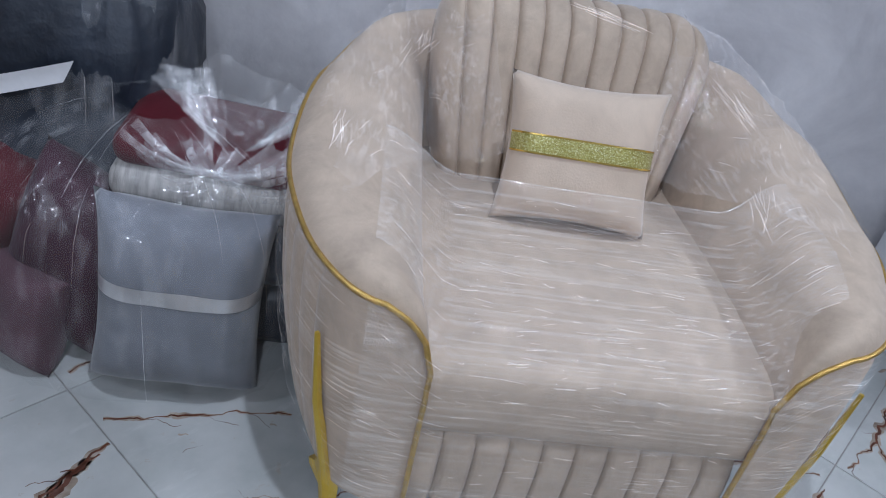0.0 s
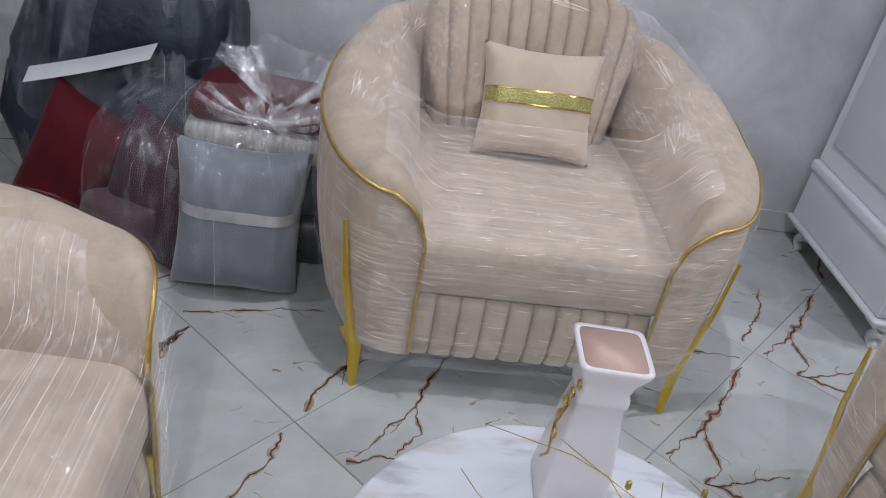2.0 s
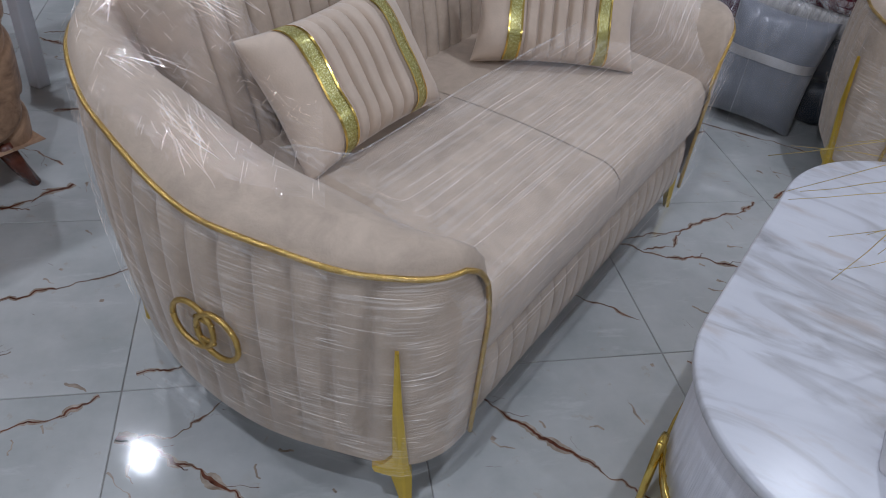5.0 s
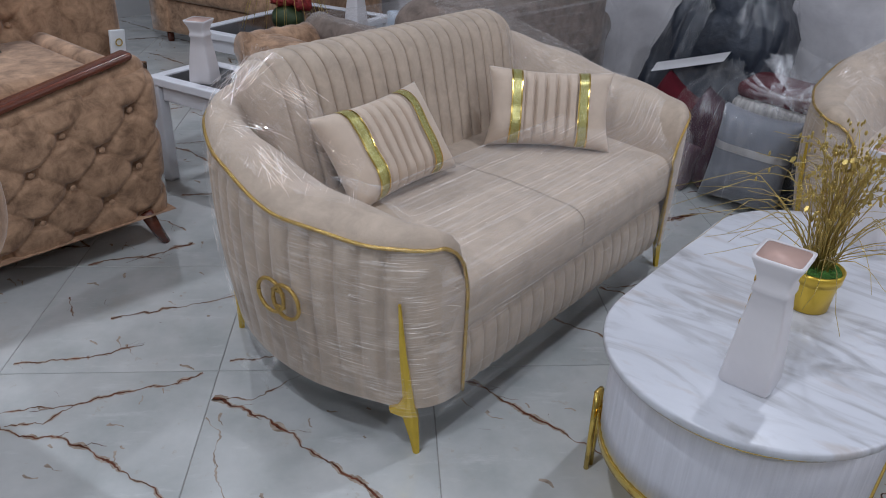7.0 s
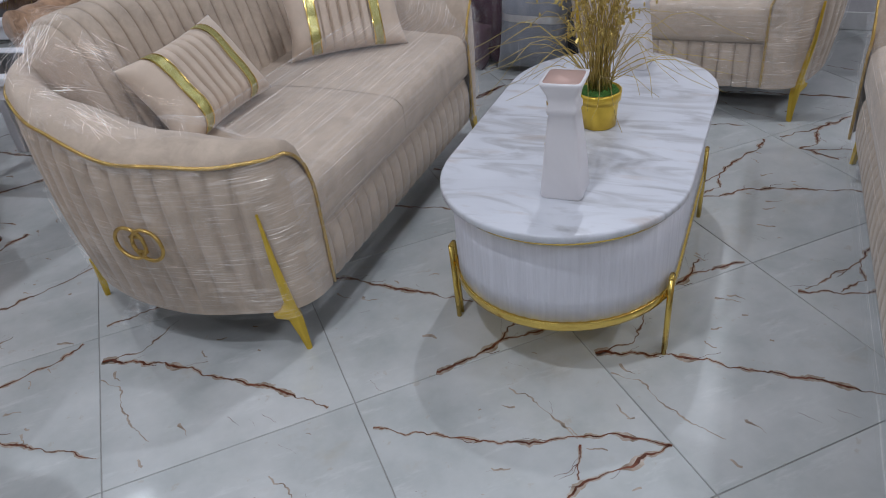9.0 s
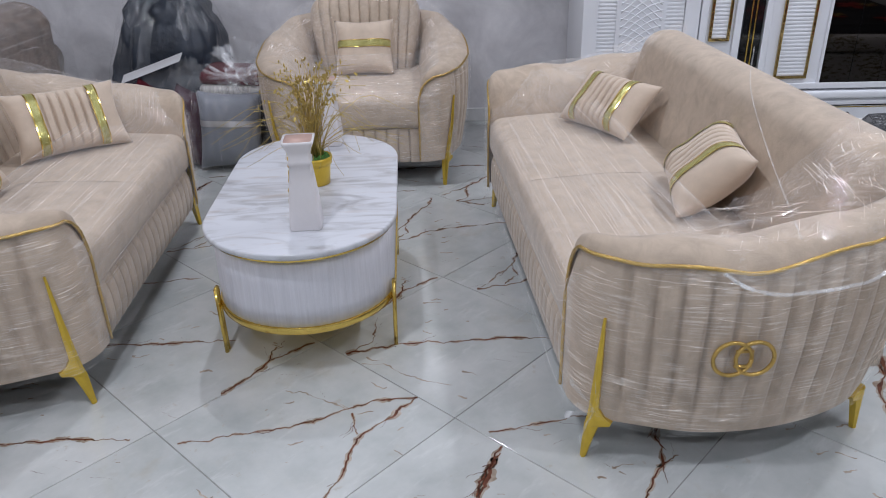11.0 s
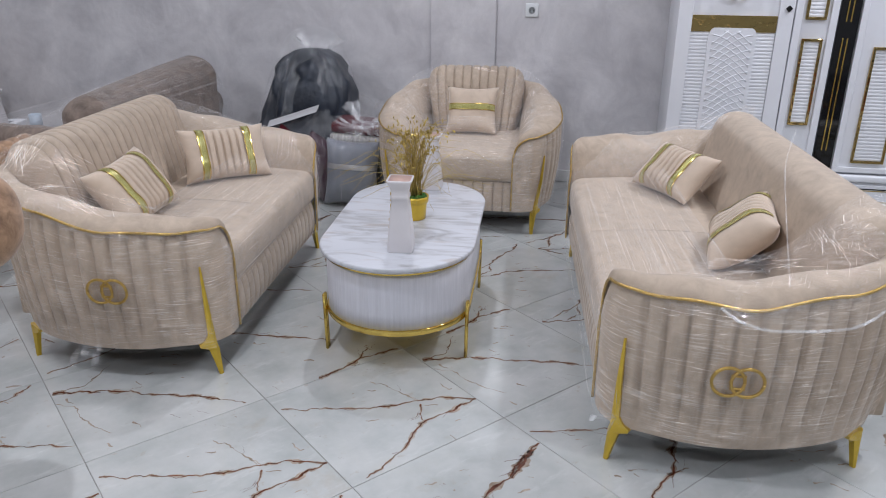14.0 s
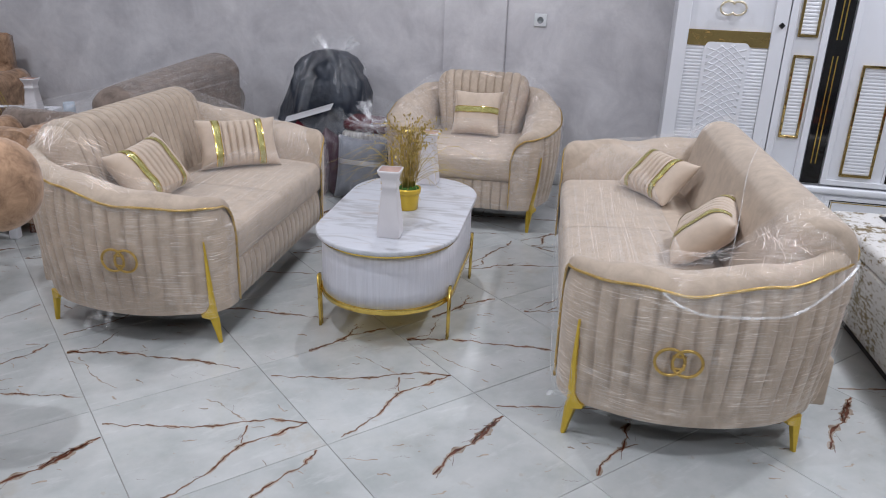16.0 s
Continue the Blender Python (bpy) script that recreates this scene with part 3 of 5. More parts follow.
def drawn_glints(rows, root, n, span, wide, seed):
    """Fine glint ribbons laid along a sheet of film, in its long direction."""
    rv = random.Random(seed)
    bm = bmesh.new()
    ni, nk = len(rows), len(rows[0])
    for _ in range(n):
        i0 = rv.uniform(0, ni - 2)
        i1 = min(ni - 1.001, i0 + rv.uniform(0.2, 1.0) * span * ni)
        kf = rv.uniform(0.5, nk - 1.5)
        tilt = rv.uniform(-0.12, 0.12)
        w = wide * rv.uniform(0.35, 1.0)
        m = max(3, int((i1 - i0) * 2))
        strip = []
        for q in range(m + 1):
            t = q / m
            f, kk = i0 + (i1 - i0) * t, min(nk - 1.01, max(0, kf + tilt * t))
            a, b = int(f), int(kk)
            p0 = rows[a][b].lerp(rows[a][b + 1], kk - b)
            p1 = rows[min(a + 1, ni - 1)][b].lerp(rows[min(a + 1, ni - 1)][b + 1], kk - b)
            p = p0.lerp(p1, f - a)
            d = (p1 - p0).normalized()
            c = (rows[a][b + 1] - rows[a][b]).normalized()
            up = d.cross(c).normalized()
            ww = w * math.sin(math.pi * (0.06 + 0.88 * t)) ** 0.5
            strip.append([p - c * ww + up * 0.0008, p + up * (0.0008 + 0.8 * ww), p + c * ww + up * 0.0008])
        sheet(strip, bm=bm)
    cr = part("film_crease", bm, GLINT_CREASE, root, "fine glossy ribbons giving glints to creases in the clear film")
    cr.visible_shadow = False
    tagged(cr, "fine glossy ribbons drawn as glints on the clear film", kind="stuff")


def film_on(root, info, lu, depth, end_sides=(1, -1), lift=((0, 0), (1, 0))):
    """Stretch film: round the body, across the arms over the seat front, and from arm to back."""
    pts, step, total = info
    rows = []
    for i in range(0, len(pts), 4):
        p = pts[i]
        s = i * step
        e = min(s, total - s)
        d = (pts[min(i + 1, len(pts) - 1)] - pts[max(i - 1, 0)]).normalized()
        nrm = Vector((d.y, -d.x, 0))
        hp = pipe_height(e, lift)
        wob = lambda k: 0.003 * noise.noise(Vector((s * 9, k * 3.1, lu * 7)))
        row = []
        for k in range(9):
            t = k / 8
            z = BASE_Z - 0.02 * (0.5 + noise.noise(Vector((s * 6, 0.3, lu)))) * (1 - t) + (hp + 0.008 - BASE_Z) * t
            row.append(p + nrm * (0.011 + wob(k) + shell_tuck(t) * (0.1 + 0.9 * smooth01(e / 0.3))) + Vector((0, 0, z)))
        rows.append(row)
    part("film_wrap", sheet(rows), FILM_ROUND, root, "clear stretch film wound round the body").visible_shadow = False
    drawn_glints(rows, root, int(520 * lu + 190), 0.026, 0.0010, 3)
    # across the front from arm to arm, folded over the seat
    ui = lu - 0.118
    nv = 14
    rows = []
    for i in range(41):
        uu = 2 * i / 40 - 1
        u = uu * (lu - 0.02)
        inside = smooth01((1 - abs(uu)) * (lu - 0.02) / 0.14)
        row = []
        for k in range(nv + 1):
            t = k / nv
            if t < 0.45:
                a = t / 0.45
                z = BASE_Z - 0.012 + (0.545 - 0.075 * inside - BASE_Z) * a
                v = -0.048 - 0.004 * inside - 0.004 * noise.noise(Vector((u * 5, a * 4, 1)))
            else:
                a = (t - 0.45) / 0.55
                edge = depth * (0.86 + 0.14 * (1 - inside)) + 0.02 * noise.noise(Vector((u * 3, 1, 2)))
                v = -0.045 + (edge + 0.045) * a
                z = 0.545 - 0.075 * inside * (1 - a) ** 0.6 + (0.03 + 0.05 * (1 - inside)) * smooth01(a * 2.0) + 0.02 * a + 0.004 * noise.noise(Vector((u * 6, a * 5, 4)))
            row.append(Vector((u, v, z)))
        rows.append(row)
    part("film_edge", tube([r[-1] for r in rows], 0.0016, 5), BAGKNOT, root, "gathered edge of the film").visible_shadow = False
    part("film_front", sheet(rows), FILM_SEAT, root, "clear stretch film pulled tight over the seat front").visible_shadow = False
    drawn_glints(rows, root, 330 if lu < 0.5 else 110, 0.30 if lu > 0.5 else 0.055, 0.0007 if lu > 0.5 else 0.0011, 5)
    hb = lu - 0.12
    for sx in end_sides:
        rows = []
        for i in range(61):
            t = i / 60
            v = 0.10 + 0.72 * t
            j = min(range(len(half_of(pts))), key=lambda q: abs(half_of(pts)[q].y - v))
            p = half_of(pts)[j]
            hp = pipe_height(j * step, lift)
            lowp = Vector((sx * (abs(p.x) + 0.012), p.y, hp - 0.02))
            highp = Vector((sx * (hb - 0.05 - 0.10 * (1 - t)), 0.44 + 0.33 * t, 0.60 + 0.24 * smooth01(t * 1.15)))
            row = []
            for k in range(37):
                a = k / 36
                q = lowp.lerp(highp, a)
                ridge = 1 - abs(noise.noise(Vector((t * 16 + a * 9, a * 5 - t * 4, 3 * sx + lu)))) * 2
                q.z += 0.085 * math.sin(math.pi * min(1, a * 1.2 + 0.02)) * (1 - 0.5 * a) * (1 - 0.35 * t) + 0.008 * ridge ** 3 + 0.006 * noise.noise(Vector((t * 7, a * 6, 9 * sx)))
                row.append(q)
            rows.append(row)
        part("film_end", sheet(rows), FILM_END, root, "crumpled clear film from arm to backrest").visible_shadow = False
        near = seats_near(sx, lu)
        drawn_glints(rows, root, 110 if near else 14, 0.045, 0.0011, 7 + sx)
        drawn_glints([list(c) for c in zip(*rows)], root, 120 if near else 14, 0.09, 0.0011, 17 + sx)


def seats_near(sx, lu):
    """The ends of the long sofas whose film was pulled hardest."""
    return lu > 0.5 and (sx < 0) == (lu < 0.8)


def half_of(pts):
    return pts[: len(pts) // 2]


def pillow(name, m, w, h, th, label, material, style, group="", band_mat=None):
    """A stuffed cushion; its face looks along -y, its base edge sits at z = 0."""
    root = thing(name, m, label, "cushion", group)
    rows_f, rows_b = [], []
    n = 28
    nu = 140 if style == 'ribs' else 28
    for i in range(nu + 1):
        u = 2 * i / nu - 1
        rf, rb = [], []
        for j in range(n + 1):
            v = 2 * j / n - 1
            pinch = 1 - 0.10 * (1 - v * v) * u * u
            pinch2 = 1 - 0.10 * (1 - u * u) * v * v
            prof = (max(0, 1 - u ** 4) ** 0.6) * (max(0, 1 - v ** 4) ** 0.6)
            g = 0.0
            if style == "ribs" and abs(u) < 0.42:
                ph = (u / 0.17) - 0.5
                g = 0.017 * math.exp(-((ph - round(ph)) * 0.17 * w / 2 / 0.0046) ** 2)
            lump = 0.007 * noise.noise(Vector((u * 2.3 + w * 9, v * 2.1, h * 5)))
            x, z = u * w / 2 * pinch, h / 2 + v * h / 2 * pinch2
            rf.append(Vector((x, -th / 2 * prof - lump * prof + g * prof, z)))
            rb.append(Vector((x, th / 2 * prof + lump * prof, z)))
        rows_f.append(rf)
        rows_b.append(rb)
    bm = sheet(rows_f)
    sheet(rows_b, bm=bm)
    bmesh.ops.remove_doubles(bm, verts=bm.verts, dist=0.0005)
    part("cover", bm, material, root)

    def at(u, v):
        prof = (max(0, 1 - u ** 4) ** 0.6) * (max(0, 1 - v ** 4) ** 0.6)
        lump = 0.007 * noise.noise(Vector((u * 2.3 + w * 9, v * 2.1, h * 5)))
        return Vector((u * w / 2 * (1 - 0.10 * (1 - v * v) * u * u), -th / 2 * prof - lump * prof - 0.0025, h / 2 + v * h / 2 * (1 - 0.10 * (1 - u * u) * v * v)))

    bands = {"ribs": [(-0.55, 0.078, 0), (0.51, 0.078, 0)], "band": [(0.08, 0.12, 1)], "low": [(0.22, 0.075, 1)]}.get(style, [])
    for c, hw, across in bands:
        rows = []
        for i in range(31):
            a = (2 * i / 30 - 1) * 0.985
            rows.append([at(a, c + hw * k / 3) if across else at(c + hw * k / 3, a) for k in range(-3, 4)])
        part("band", sheet(rows), band_mat or GLITTER, root, "glittering gold band" if (band_mat or GLITTER) == GLITTER else "shiny silver band")
        if style != "low":
            for sgn in (-1, 1):
                rows = [[at(a, c + sgn * hw + 0.012 * k) if across else at(c + sgn * hw + 0.012 * k, a) for k in (-1, 0, 1)] for a in [(2 * i / 30 - 1) * 0.985 for i in range(31)]]
                for r in rows:
                    for q in r:
                        q.y -= 0.0022
                part("trim", sheet(rows), GOLD, root, "thin gold edge strip")
    return root


chair, *info = suite_seat("armchair", pose(0.6645, 1.727, 0, 0, 0, 2.4), 0.3965, 1, "beige velvet tub armchair with gold legs, wrapped in clear film", "armchair", True)
film_on(chair, info, 0.3965, 0.36)
LIFT_A = ((0, 0.012), (0.08, 0.020), (0.3, 0.012), (0.6, 0.0), (1.3, 0.0))
sofa_a, *info = suite_seat("sofa", pose(-0.02, 0.659, 0, 0, 0, 93.0), 0.656, 2, "beige velvet two-seat sofa with ribbed back, wrapped in clear film", "sofa", True, True, LIFT_A)
film_on(sofa_a, info, 0.656, 0.30, lift=LIFT_A)
LIFT_B = ((0, 0.02), (0.08, 0.045), (0.3, 0.032), (0.55, 0.0), (0.9, -0.022), (1.3, -0.02))
sofa_b, *info = suite_seat("sofa", pose(1.35, 0.60, 0, 0, 0, -85.2), 0.857, 2, "longer beige velvet sofa with smooth back, wrapped in clear film", "sofa", False, True, LIFT_B, 0.795)
film_on(sofa_b, info, 0.857, 0.40, lift=LIFT_B)

hp_, st_ = half_of(info[0]), info[1]
swag, sheet_rows = [], []
for k in range(25):
    t = k / 24
    j = min(len(hp_) - 4, int((0.42 + 0.62 * t) / st_))
    dd = (hp_[j + 3] - hp_[j - 3]).normalized()
    nn = Vector((dd.y, -dd.x, 0))
    zp = pipe_height(j * st_, LIFT_B)
    low = hp_[j] + nn * 0.018 + Vector((0, 0, zp - 0.085 * math.sin(math.pi * t) ** 0.8 + 0.004 * math.sin(9 * t)))
    swag.append(low)
    sheet_rows.append([low.lerp(hp_[j] + nn * 0.016 + Vector((0, 0, zp + 0.01)), q / 4) for q in range(5)])
part("film_edge", tube(swag, 0.0045, 7), KNOT, sofa_b, "rolled milky edge of the film").visible_shadow = False
part("film_fold", sheet(sheet_rows), FILM_END, sofa_b, "loose fold of clear film").visible_shadow = False
for k in range(7):
    tail = bmesh.new()
    a0 = hp_[int(0.16 / st_)] + Vector((0.0, 0.02, 0.17))
    tip = a0 + Vector((0.02 * math.sin(k * 2.1) + 0.02, -0.01 - 0.012 * k, 0.10 * math.cos(k * 1.3)))
    sheet([[a0.lerp(tip, q / 5) + Vector((0.004 * math.sin(q + k), -0.012, w_ * 0.012 * q / 5)) for w_ in (-1, 0, 1)] for q in range(6)], bm=tail)
    part("film_tail", tail, KNOT, sofa_b, "twisted loose end of the film").visible_shadow = False
for k in range(8):
    tail = bmesh.new()
    a0 = Vector((-0.755, 0.40 + 0.012 * k, 0.145))
    tip = a0 + Vector((-0.03 - 0.01 * math.sin(k * 2), 0.02 * math.cos(k * 1.7), -0.05 - 0.02 * math.sin(k * 1.1)))
    sheet([[a0.lerp(tip, q / 5) + Vector((0.006 * math.sin(q + k), w_ * 0.014 * (0.4 + q / 5), 0.006 * math.cos(q * 2 + k))) for w_ in (-1, 0, 1)] for q in range(6)], bm=tail)
    part("film_tail", tail, FILM_END, sofa_a, "crumpled loose end of the film").visible_shadow = False


def glint_creases(root, a, b, n, spread, seed):
    """Glint ribbons on the film's pulled creases, fanning from near a to near b."""
    rv = random.Random(seed)
    inv = root.matrix_basis.inverted()
    bm = bmesh.new()
    for _ in range(int(n * 1.6)):
        p, q = (Vector(c) + Vector([rv.uniform(-spread, spread), rv.uniform(-spread, spread), rv.uniform(-0.2, 0.25) * spread]) for c in (a, b))
        d = (q - p).normalized()
        s = rv.uniform(0, 0.5)
        p, q = p.lerp(q, s), p.lerp(q, min(1.0, s + rv.uniform(0.15, 0.5)))
        side = d.cross(Vector((rv.uniform(-0.4, 0.4), rv.uniform(-0.4, 0.4), 1))).normalized()
        up = side.cross(d).normalized()
        w, bow = rv.uniform(0.0004, 0.0014), rv.uniform(-0.003, 0.003)
        rows = []
        for i in range(8):
            t = i / 7
            k = math.sin(math.pi * min(1, t + 0.04)) ** 0.6 * w + 0.0003
            c = p.lerp(q, t) + side * (bow * math.sin(math.pi * t) + 0.0025 * noise.noise(Vector((t * 5, seed, w * 900))))
            rows.append([inv @ (c - side * k), inv @ (c + up * k * 0.9), inv @ (c + side * k)])
        sheet(rows, bm=bm)
    cr = part("film_crease", bm, GLINT_CREASE, root, "thin glossy ribbons as glints on creases of the clear film")
    cr.visible_shadow = False
    tagged(cr, "thin glossy ribbons as bright glints on the pulled film creases", kind="stuff")


glint_creases(sofa_a, (-0.69, -0.02, 0.742), (-0.66, 0.10, 0.87), 30, 0.06, 1)
glint_creases(sofa_a, (-0.60, 0.09, 0.79), (-0.55, 0.20, 0.69), 22, 0.06, 2)
glint_creases(sofa_a, (-0.47, -0.05, 0.685), (-0.27, -0.10, 0.64), 20, 0.045, 3)
glint_creases(sofa_a, (-0.62, -0.03, 0.715), (-0.48, -0.02, 0.695), 10, 0.045, 4)
glint_creases(sofa_b, (2.0, -0.04, 0.73), (1.975, -0.24, 0.705), 14, 0.05, 5)
glint_creases(sofa_b, (1.80, -0.22, 0.668), (1.93, -0.22, 0.695), 9, 0.04, 6)
glint_creases(sofa_b, (2.06, -0.10, 0.73), (2.08, -0.24, 0.712), 8, 0.04, 7)
glint_creases(chair, (0.60, 2.385, 0.832), (0.80, 2.365, 0.80), 10, 0.022, 8)
glint_creases(chair, (0.965, 2.42, 0.722), (1.01, 2.22, 0.668), 12, 0.035, 9)
glint_creases(chair, (0.34, 2.42, 0.73), (0.30, 2.24, 0.70), 10, 0.035, 10)
glint_creases(chair, (0.985, 2.10, 0.625), (0.975, 1.95, 0.575), 8, 0.03, 11)
glint_creases(chair, (0.22, 2.05, 0.66), (0.19, 1.90, 0.625), 6, 0.03, 12)
lip = spline([(2.045, 0.60, 0.885), (1.985, 0.43, 0.80), (1.925, 0.10, 0.715), (1.845, -0.325, 0.66)], 6)
part("film_edge", tube([sofa_b.matrix_basis.inverted() @ Vector(p) for p in lip], 0.0022, 6), BAGKNOT, sofa_b, "rolled edge of the film from back to arm").visible_shadow = False

pillow("throw_pillow", pose(0.648, 2.11, 0.474, -23, -1, -1), 0.31, 0.285, 0.12, "square beige velvet cushion with one gold band on the armchair", CUSHION, "band")
pillow("throw_pillow", pose(-0.385, 0.36, 0.478, -36, 0, 90) @ pose(0, 0, 0, 0, -4, 0), 0.41, 0.28, 0.14, "beige ribbed cushion with two gold bands, slumped on the sofa", CUSHION, "ribs", "sofa cushions")
pillow("throw_pillow", pose(-0.325, 0.922, 0.475, -28, 1, 41), 0.41, 0.26, 0.12, "beige ribbed cushion with two gold bands in the sofa corner", CUSHION, "ribs", "sofa cushions")
pillow("throw_pillow", pose(1.635, 1.06, 0.487, -45, 0, -58), 0.38, 0.25, 0.12, "beige cushion with two gold bands leaning on the smooth sofa back", CUSHION, "ribs", "sofa cushions")
pillow("throw_pillow", pose(1.765, 0.385, 0.487, -48, 0, -100), 0.41, 0.27, 0.14, "beige cushion with two gold bands lying back on the long sofa", CUSHION, "ribs", "sofa cushions")


# ---- coffee table and what stands on it ----
def stadium(hw, hl, n=28):
    out = []
    for k in range(n + 1):
        a = -math.pi + math.pi * k / n
        out.append((hw * math.cos(a), -(hl - hw) + hw * math.sin(a)))
    for k in range(n + 1):
        a = math.pi * k / n
        out.append((hw * math.cos(a), (hl - hw) + hw * math.sin(a)))
    return out


def slab(outline, z0, z1, r=0.004):
    rows = []
    cx = sum(p[0] for p in outline) / len(outline)
    for z, k in ((z0, r), (z0 + r, 0), (z1 - r, 0), (z1 - r * 0.3, r * 0.3), (z1, r)):
        rows.append([(x - math.copysign(min(abs(x), k), x), y - math.copysign(min(abs(y), k), y), z) for x, y in outline])
    return sheet(rows, closed=True, cap=True)


table = thing("coffee_table", pose(0.601, 0.626, 0, 0, 0, 3.0), "oval coffee table with marble top, white body and gold legs", "coffee table")
part("table_top", slab(stadium(0.300, 0.558), 0.427, 0.449, 0.005), MARBLE, table, "white marble top with grey veins")
part("upper_rim", slab(stadium(0.2885, 0.5425), 0.415, 0.4265, 0.002), GOLD, table, "thin polished gold rim")
body = stadium(0.281, 0.523, 44)
flut = []
dense = []
for (x0, y0), (x1, y1) in zip(body, body[1:] + body[:1]):
    L = math.hypot(x1 - x0, y1 - y0)
    for k in range(max(1, round(L / 0.0045))):
        q = k / max(1, round(L / 0.0045))
        dense.append((x0 + (x1 - x0) * q, y0 + (y1 - y0) * q))
acc = 0.0
for i, (x, y) in enumerate(dense):
    x2, y2 = dense[(i + 1) % len(dense)]
    px, py = dense[i - 1]
    dx, dy = x2 - px, y2 - py
    L = math.hypot(dx, dy) or 1
    g = 0.0025 * (1 - abs(math.sin(acc / 0.026 * math.pi)) ** 0.5)
    acc += math.hypot(x2 - x, y2 - y)
    flut.append((x - dy / L * g, y + dx / L * g))
part("table_body", sheet([[(x, y, z) for x, y in flut] for z in (0.19, 0.25, 0.33, 0.4145)], closed=True, cap=True), WOODW, table, "white grained fluted drum body")
part("lower_rim", slab(stadium(0.2865, 0.5285), 0.166, 0.1895, 0.002), GOLD, table, "polished gold lower rim")
for sx in (-1, 1):
    for sy in (-1, 1):
        lg = bmesh.new()
        for dy in (-0.010, 0.010):
            tube([(sx * 0.277, sy * 0.335 + dy, 0.0), (sx * 0.2785, sy * 0.335 + dy, 0.10), (sx * 0.2805, sy * 0.335 + dy, 0.232)], 0.0066, 10, lg)
        tube([(sx * 0.2805, sy * 0.335 - 0.012, 0.232), (sx * 0.2805, sy * 0.335 + 0.012, 0.232)], 0.007, 8, lg)
        part("leg", lg, GOLD, table, "double gold tube leg")


def vase(m, label, h=0.245):
    root = thing("vase", m, label, "vase", "square vases")
    def ring(s, z, t):
        out = []
        for k in range(40):
            a = 2 * math.pi * k / 40
            c, sn = math.cos(a), math.sin(a)
            e = 0.22
            x, y = math.copysign(abs(c) ** e, c), math.copysign(abs(sn) ** e, sn)
            tw = radians(t)
            out.append(((x * math.cos(tw) - y * math.sin(tw)) * s, (x * math.sin(tw) + y * math.cos(tw)) * s, z))
        return out
    prof = [(0.046, 0.0), (0.0485, 0.006), (0.044, h * 0.25), (0.036, h * 0.55), (0.0305, h * 0.72), (0.034, h * 0.735), (0.0335, h * 0.78), (0.030, h * 0.80), (0.034, h * 0.88), (0.045, h * 0.97), (0.0465, h)]
    part("body", sheet([ring(s, z, 0) for s, z in prof] + [ring(0.040, h * 0.998, 0)], closed=True), CERAMIC, root)
    part("inside", sheet([ring(0.0398, h * 0.997, 0), ring(0.036, h * 0.93, 0), ring(0.026, h * 0.8, 0), ring(0.025, h * 0.4, 0)], closed=True, cap=True), CERAMIC_IN, root, "unglazed pink inside")
    orn = bmesh.new()
    rnd = random.Random(5)
    for k in range(5):
        t = k / 4
        c = Vector((-0.041 + 0.009 * t, -0.005 + 0.014 * math.sin(k), h * (0.42 + 0.38 * t)))
        s = bmesh.new()
        bmesh.ops.create_icosphere(s, subdivisions=1, radius=0.008)
        add(orn, s, Matrix.Translation(c) @ Matrix.Diagonal((0.5, 1, 1.2, 1)))
    tube([(-0.0455, 0.01, h * 0.18), (-0.043, -0.012, h * 0.3), (-0.040, 0.008, h * 0.45), (-0.036, -0.004, h * 0.62)], 0.0022, 5, orn)
    part("relief", orn, PIPING, root, "gilded leaf relief")
    return root


vase(pose(0.650, 0.272, 0.4495, 0, 0, 5), "tall white square-necked ceramic vase on the marble table", 0.272)
vase(pose(0.612, 1.065, 0.4495, 0, 0, -2), "white square-necked ceramic vase behind the gold grass", 0.256)

plant = thing("potted_grass", pose(0.626, 0.625, 0.4495), "gold pot of artificial golden grass on the marble table", "plant")
part("pot", lathe([(0.042, 0.0), (0.045, 0.002), (0.0505, 0.064), (0.051, 0.072), (0.0565, 0.073), (0.0585, 0.098), (0.055, 0.099), (0.052, 0.08)], 40), GOLDPAINT, plant, "satin gold flower pot")
mb = bmesh.new()
bmesh.ops.create_icosphere(mb, subdivisions=3, radius=0.052)
for v in mb.verts:
    v.co = Vector((v.co.x, v.co.y, 0.091 + v.co.z * 0.28 + 0.010 * noise.noise(v.co * 90)))
part("moss", mb, MOSS, plant, "green moss in the pot")
rg = random.Random(11)
gb, lb = bmesh.new(), bmesh.new()
